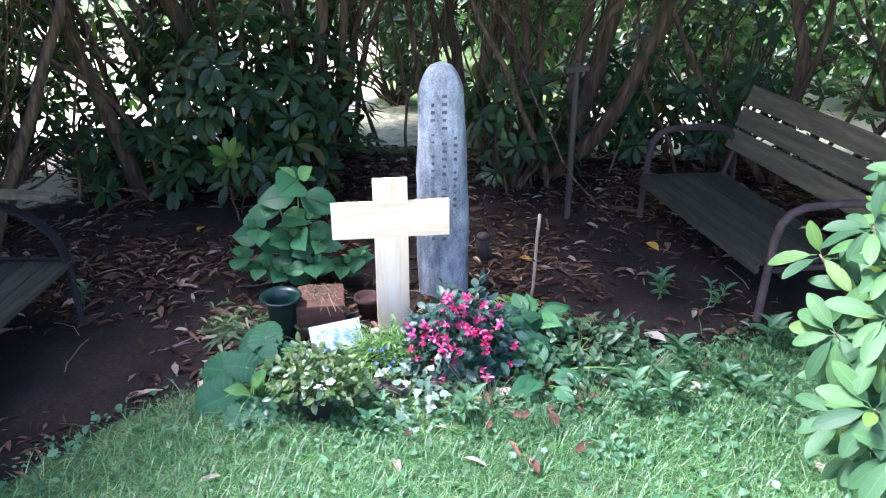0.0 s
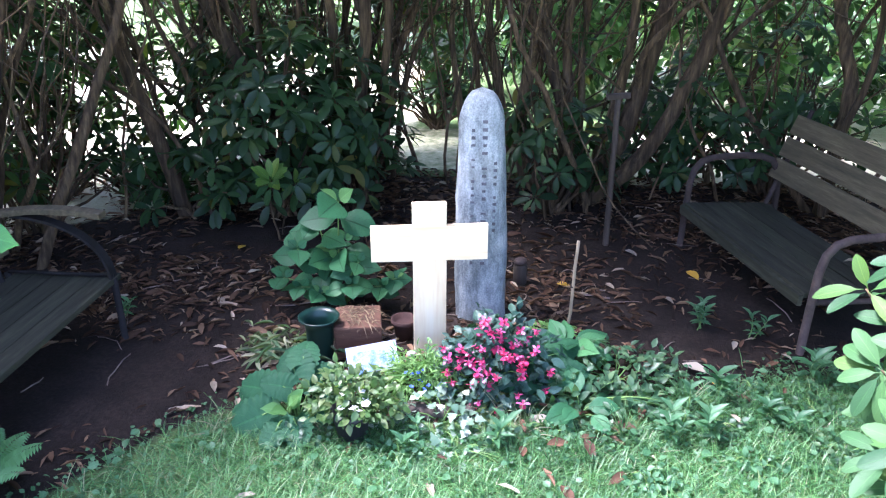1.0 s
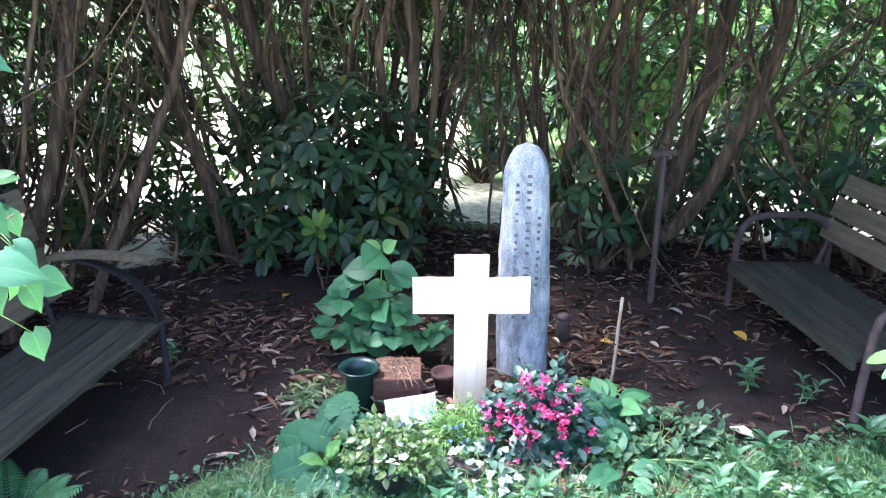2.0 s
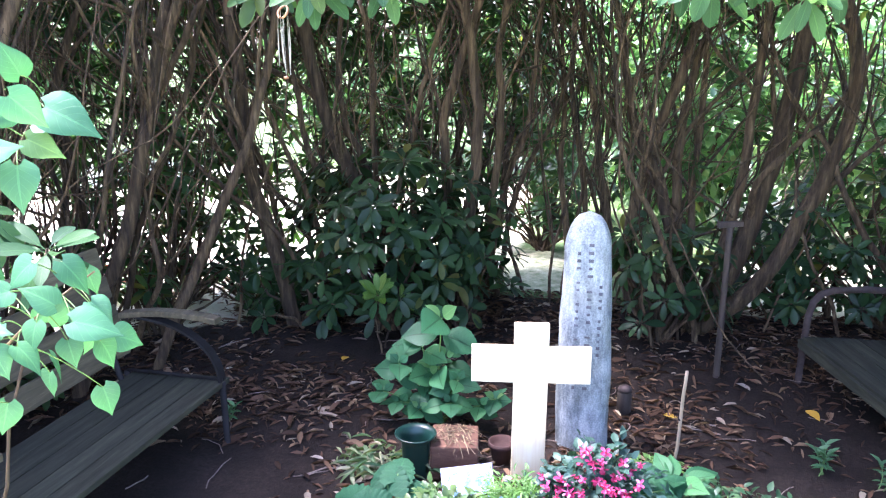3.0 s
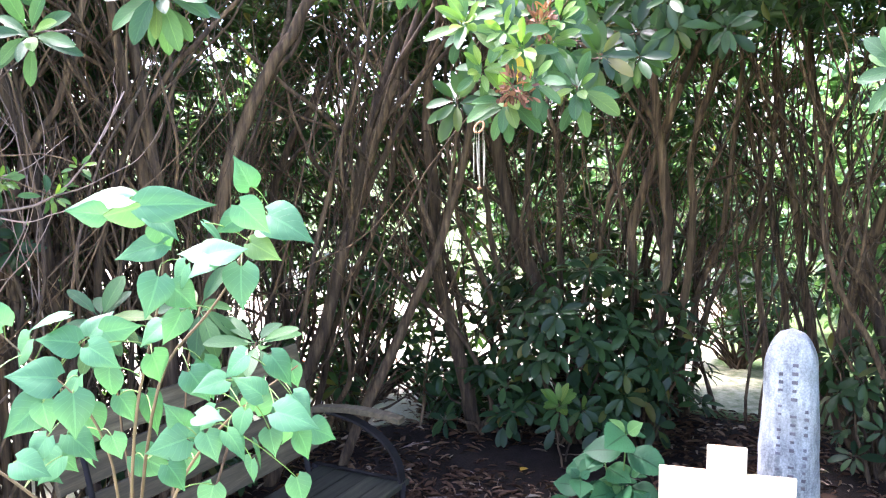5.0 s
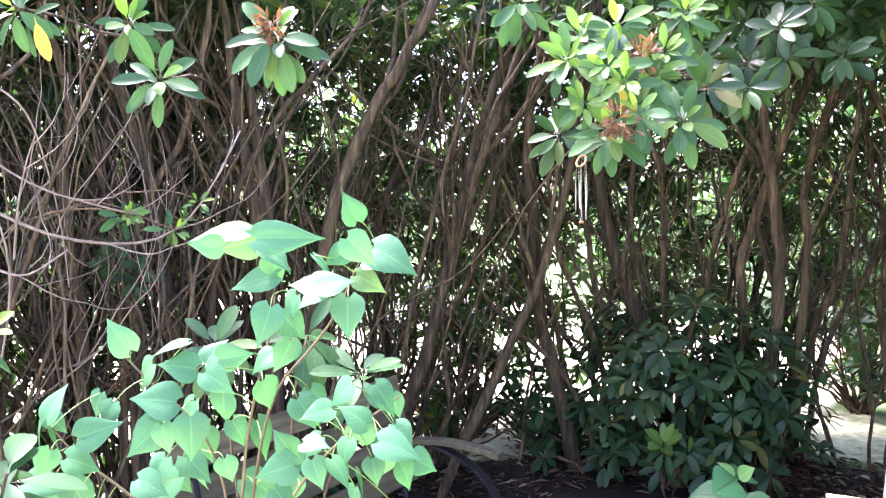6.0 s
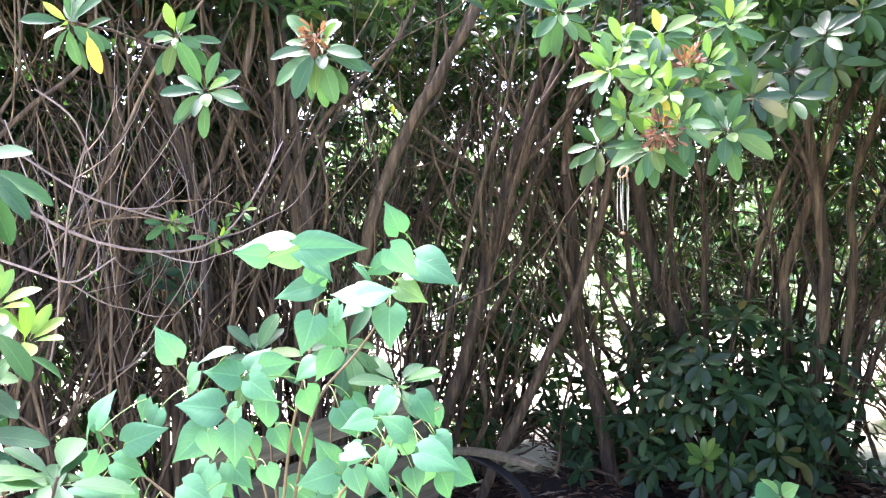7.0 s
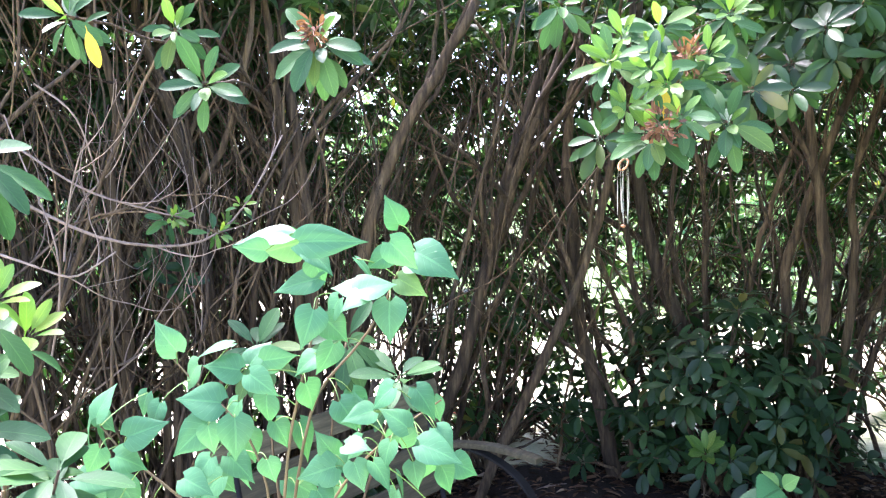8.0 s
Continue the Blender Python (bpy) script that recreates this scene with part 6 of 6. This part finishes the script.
def bare_branch(host, lines):
    """Long leafless grey branches with short side twigs."""
    rng = np.random.default_rng(103)
    ob = BUSH[host]
    o = np.array(ob.matrix_world.translation)
    for r, pts in lines:
        b, ends = Build(), []
        line = smooth_path(pts, 14)
        b.tube(line, np.linspace(r, r * 0.5, 14), 6)
        for k in (5, 8, 11):
            grow(rng, b, ends, line[k], unit(line[k] - line[k - 1]) + rng.normal(0, 0.6, 3), rng.uniform(0.12, 0.25), r * 0.5, 2, np.zeros(3), 1)
        b.v = [v - o.astype(np.float32) for v in b.v]
        part("bare_branch", b.mesh("bare_branch", M["grey_twig"]), ob, "leafless grey branch")


bare_branch(2, [(0.005, [(-2.5, 0.95, 1.7), (-2.167, 1.076, 1.611), (-2.125, 1.169, 1.56), (-2.076, 1.278, 1.642)]),
                (0.0042, [(-2.3, 1.17, 1.3), (-2.17, 1.15, 1.5), (-2.15, 1.14, 1.68), (-2.194, 1.077, 1.889), (-2.25, 1.05, 2.05)]),
                (0.0042, [(-2.14, 1.15, 1.62), (-2.08, 1.14, 1.78), (-2.029, 1.144, 1.894), (-1.98, 1.15, 1.97)]),
                (0.0042, [(-2.35, 1.1, 1.98), (-2.106, 1.205, 1.822), (-2.031, 1.387, 1.759), (-1.97, 1.44, 1.74)]),
                (0.0055, [(-2.3, 1.1, 1.8), (-2.111, 1.253, 1.668), (-1.968, 1.491, 1.637), (-1.9, 1.617, 1.745), (-1.886, 1.777, 2.006)]),
                (0.004, [(-2.34, 1.18, 2.16), (-2.24, 1.25, 2.08), (-2.29, 1.32, 1.97), (-2.34, 1.4, 1.73), (-2.31, 1.4, 1.5)])])
overhang(99, 2, (-2.3, 1.3, 1.7), [(-1.982, 1.423, 1.74, 8), (-1.871, 1.507, 1.69, 4), (-1.82, 1.556, 1.78, 3)], 0.065, 1.0)


def dead_head(host, at, size, seed):
    """Withered flower head: brown stalks and shrivelled petals."""
    rng = np.random.default_rng(seed)
    ob = BUSH[host]
    o = np.array(ob.matrix_world.translation)
    b = Build()
    c = np.array(at) - o
    n = 80
    u = rng.normal(0, 1, (n, 3))
    u /= np.linalg.norm(u, axis=1)[:, None]
    p = c + u * size * rng.uniform(0.3, 1.0, (n, 1))
    b.leaves(T["dry"], p, u + rng.normal(0, 0.5, (n, 3)), rng.normal(0, 1, (n, 3)), rng.uniform(0.012, 0.035, n), rng.uniform(0.002, 0.007, n))
    for i in range(14):
        b.tube([c - (0, 0, size * 0.4), c + u[i] * size * 0.5, c + u[i] * size], 0.0012, 4)
    part("dead_flower_head", b.mesh("dead_flower_head", M["dead_flower"]), ob, "withered brown flower head")


dead_head(8, (-0.586, 1.842, 1.955), 0.05, 5)
dead_head(8, (-0.586, 1.985, 2.131), 0.045, 6)
dead_head(4, (-1.2, 1.3, 2.18), 0.03, 7)


def wind_chime(at):
    """Small chime: a wooden ring, five thin rods on cords and a clapper on its string."""
    ob = thing("wind_chime", at, "small wind chime of thin pale metal rods under rhododendron leaves", "wind chime")
    rng = np.random.default_rng(9)
    a = np.linspace(0, 2 * math.pi, 25)
    ring = Build()
    ring.tube(np.stack([0.012 * np.cos(a), 0.012 * np.sin(a), 0.012 + 0.014 * np.sin(a)], -1), 0.0028, 6)
    part("ring", ring.mesh("ring", M["chime_wood"]), ob, "orange-brown wooden ring")
    for i in range(5):
        t = i * 2 * math.pi / 5
        x, y = 0.014 * math.cos(t), 0.014 * math.sin(t)
        top = -0.022 - 0.006 * (i % 2)
        cord = Build()
        cord.tube([(x * 0.85, y * 0.85, 0.012 + 0.014 * math.sin(t)), (x, y, top)], 0.0005, 4)
        part("cord", cord.mesh("cord", M["string"]), ob)
        rod = Build()
        rod.tube([(x, y, top), (x + rng.uniform(-0.002, 0.002), y, top - 0.05), (x + rng.uniform(-0.004, 0.004), y, top - rng.uniform(0.085, 0.11))], 0.0012, 6)
        part("rod", rod.mesh("rod", M["chime_rod"]), ob)
    line = Build()
    line.tube(curve_pts((0, 0, 0.012), (0.002, 0, -0.14), 0, 0.001, 7), 0.0005, 4)
    part("string", line.mesh("string", M["string"]), ob)
    part("clapper", (lathe([(0.002, -0.146), (0.006, -0.144), (0.006, -0.14), (0.002, -0.138)], 12), M["chime_wood"]), ob)


wind_chime((-0.697, 1.864, 1.855))

host = BUSH[4]
leaf_object("rhodo_yellow", host, (-1.7, 1.02, 2.22), (0.25, 0.1, -0.9), (0.7, -0.7, 0.3), 0.1, 0.016, "yellow_leaf", "yellowed hanging leaf")
host = BUSH[8]
leaf_object("rhodo_yellow", host, (-0.6, 1.88, 1.975), (0.05, 0.05, 1), (0.6, -0.7, 0.3), 0.07, 0.016, "yellow_leaf", "pale yellow young leaf")


def wilted_stalks(at):
    """A heap of cut, wilting stalks beside the vase."""
    rng = np.random.default_rng(12)
    b = Build()
    n = 150
    p = np.stack([at[0] + rng.normal(0, 0.09, n), at[1] + rng.normal(0, 0.06, n), 0.02 + np.abs(rng.normal(0, 0.04, n))], -1)
    a = rng.uniform(0, 6.28, n)
    w = np.stack([np.cos(a), np.sin(a), rng.normal(0.1, 0.3, n)], -1)
    b.leaves(T["lance"], p, w, np.stack([rng.normal(0, 0.3, n), rng.normal(-0.2, 0.3, n), np.ones(n)], -1), rng.uniform(0.05, 0.14, n), rng.uniform(0.004, 0.011, n))
    tagged(new("wilted_stalks", b.mesh("wilted_stalks", M["straw"])), "heap of wilted cut stalks beside the vase", "plant waste", kind="stuff")


wilted_stalks((-0.86, 2.9))


def grave_light(at):
    ob = thing("grave_light", (*at, ground_z(*at)), "small grey grave candle jar behind the headstone", "candle")
    part("jar", (lathe([(0.03, 0), (0.036, 0.01), (0.036, 0.1), (0.03, 0.115)], 20), M["pole"]), ob)
    part("lid", (lathe([(0.033, 0.116), (0.036, 0.12), (0.03, 0.135), (0.012, 0.145)], 20), M["rust"]), ob)


grave_light((0.14, 3.75))


def border_log():
    """Short length of dark bark-covered wood that edges the bed."""
    ob = thing("border_log", (-0.15, 2.53, 0.03), "short dark log edging the grave bed", "log")
    b = Build()
    rng = np.random.default_rng(14)
    b.tube(curve_pts((-0.17, 0.0, 0.0), (0.15, 0.03, 0.005), 0.004, 0.01, 12, rng, 0.003), 0.036 + rng.normal(0, 0.002, 12), 8)
    part("wood", b.mesh("wood", M["pole"]), ob)


border_log()


def bed_litter():
    """Dry leaves and bark chips among the plants at the lawn's edge."""
    rng = np.random.default_rng(15)
    for i in range(34):
        x = rng.uniform(-0.9, 1.35)
        y = lawn_edge(x) - rng.uniform(-0.25, 0.55)
        a = rng.uniform(0, 6.28)
        kind = "pale_leaf" if i % 5 == 0 else "brown_leaf"
        ob = new("fallen_leaf", LEAF[kind])
        ln = rng.uniform(0.045, 0.09)
        ob.matrix_world = leaf_matrix((x, y, ground_z(x, y) + rng.uniform(0.012, 0.035)), (math.cos(a), math.sin(a), rng.uniform(-0.2, 0.2)), (rng.normal(0, 0.3), rng.normal(0, 0.3), 1), ln, ln * rng.uniform(0.1, 0.2))
        tagged(ob, "dry curled leaf lying at the lawn's edge", "leaf", "fallen leaves")


bed_litter()


for i, (x, y) in enumerate([(-0.62, 2.36), (-0.25, 2.3), (0.05, 2.42), (0.28, 2.48), (0.5, 2.5), (0.72, 2.7), (0.92, 2.62), (1.1, 2.86), (1.3, 2.78), (1.0, 2.4), (1.32, 2.5), (0.62, 2.25)]):
    mound("creeping_weed", (x, y), (0.13, 0.09, 0.05), 110, 0.026, 0.36, "weed" if i % 2 else "small", "patch of low creeping weeds in the lawn's edge", 120 + i, stems=6)


def grass_tuft(at, n, length, seed, mat="grass"):
    """Arching long blades from one foot."""
    rng = np.random.default_rng(seed)
    o = np.array((*at, ground_z(*at)))
    ob = thing("grass_tuft", o, "tuft of long arching grass in the bed's edge", "grass", "grass tufts")
    b = Build()
    for i in range(n):
        a, l = rng.uniform(0, 6.28), length * rng.uniform(0.5, 1.2)
        e = rng.uniform(0.3, 1.3)
        d = np.array((math.cos(a) * math.sin(e), math.sin(a) * math.sin(e), math.cos(e))) * l
        f = rng.normal(0, 0.02, 3) * (1, 1, 0)
        b.tube(curve_pts(f, f + d, l * 0.12, 0, 6), np.linspace(0.0022, 0.0006, 6) * rng.uniform(0.6, 1.2), 4)
    part("foliage", b.mesh("foliage", M[mat]), ob, "", None, "stuff")


for i, (x, y, n, l, mat) in enumerate([(0.56, 2.5, 36, 0.14, "grass"), (0.82, 2.72, 60, 0.15, "grass"), (0.9, 2.66, 40, 0.13, "grass"), (0.1, 2.56, 40, 0.12, "straw"), (0.2, 2.5, 36, 0.12, "straw"), (0.4, 2.36, 30, 0.12, "grass"), (-0.3, 2.42, 24, 0.1, "grass"), (-0.95, 2.36, 26, 0.1, "straw"), (1.05, 2.72, 40, 0.11, "grass"), (0.3, 2.3, 30, 0.1, "grass")]):
    grass_tuft((x, y), n, l, 140 + i, mat)

for i, (x, y, s, kind, label) in enumerate([(0.2, 2.52, 0.1, "pale_leaf", "pale dry leaf among the bed's weeds"), (0.44, 2.33, 0.1, "brown_leaf", "dark brown curled leaf standing in the lawn's edge"), (0.35, 2.42, 0.1, "brown_leaf", "brown dry leaf sheath in the weeds"), (0.52, 2.55, 0.1, "brown_leaf", "brown dry leaf sheath in the weeds"), (0.62, 2.58, 0.09, "brown_leaf", "brown dry leaf sheath in the weeds"), (-0.28, 2.5, 0.1, "brown_leaf", "brown dry leaf beside the log"), (0.32, 2.2, 0.1, "brown_leaf", "brown dry leaf on the lawn"), (0.48, 2.22, 0.09, "brown_leaf", "brown dry leaf on the lawn"), (0.95, 2.95, 0.12, "pale_leaf", "long pale dry leaf on soil")]):
    a = i * 1.9
    ob = new("fallen_leaf", LEAF[kind])
    ob.matrix_world = leaf_matrix((x, y, ground_z(x, y) + 0.025), (math.cos(a), math.sin(a), 0.35 if i in (1, 2) else 0.1), (0.2, -0.4, 1), s, s * 0.19)
    tagged(ob, label, "leaf", "fallen leaves")


mound("garden_flowers", (-3.55, 4.85), (0.3, 0.3, 0.3), 300, 0.05, 0.35, "small", "red and pale flowers in the garden beyond the hedge", 160, flowers=([open_flower("red_petal", 5, 0.5)], 40, 0.04))

# leaves that have fallen on the bench seats
for place, kind, ln, turn, label in (((1.644, 3.599, 0.286), "pale_leaf", 0.09, 0.1, "pale dry leaf lying on the bench seat"), ((-2.075, 2.782, 0.322), "orange_leaf", 0.055, 1.9, "orange leaf lying on the dark bench seat")):
    ob = new("fallen_leaf", LEAF[kind])
    ob.matrix_world = leaf_matrix(place, (math.cos(turn), math.sin(turn), 0.05), (0, 0, 1), ln, ln * (0.3 if kind == "orange_leaf" else 0.13))
    tagged(ob, label, "leaf", "fallen leaves")
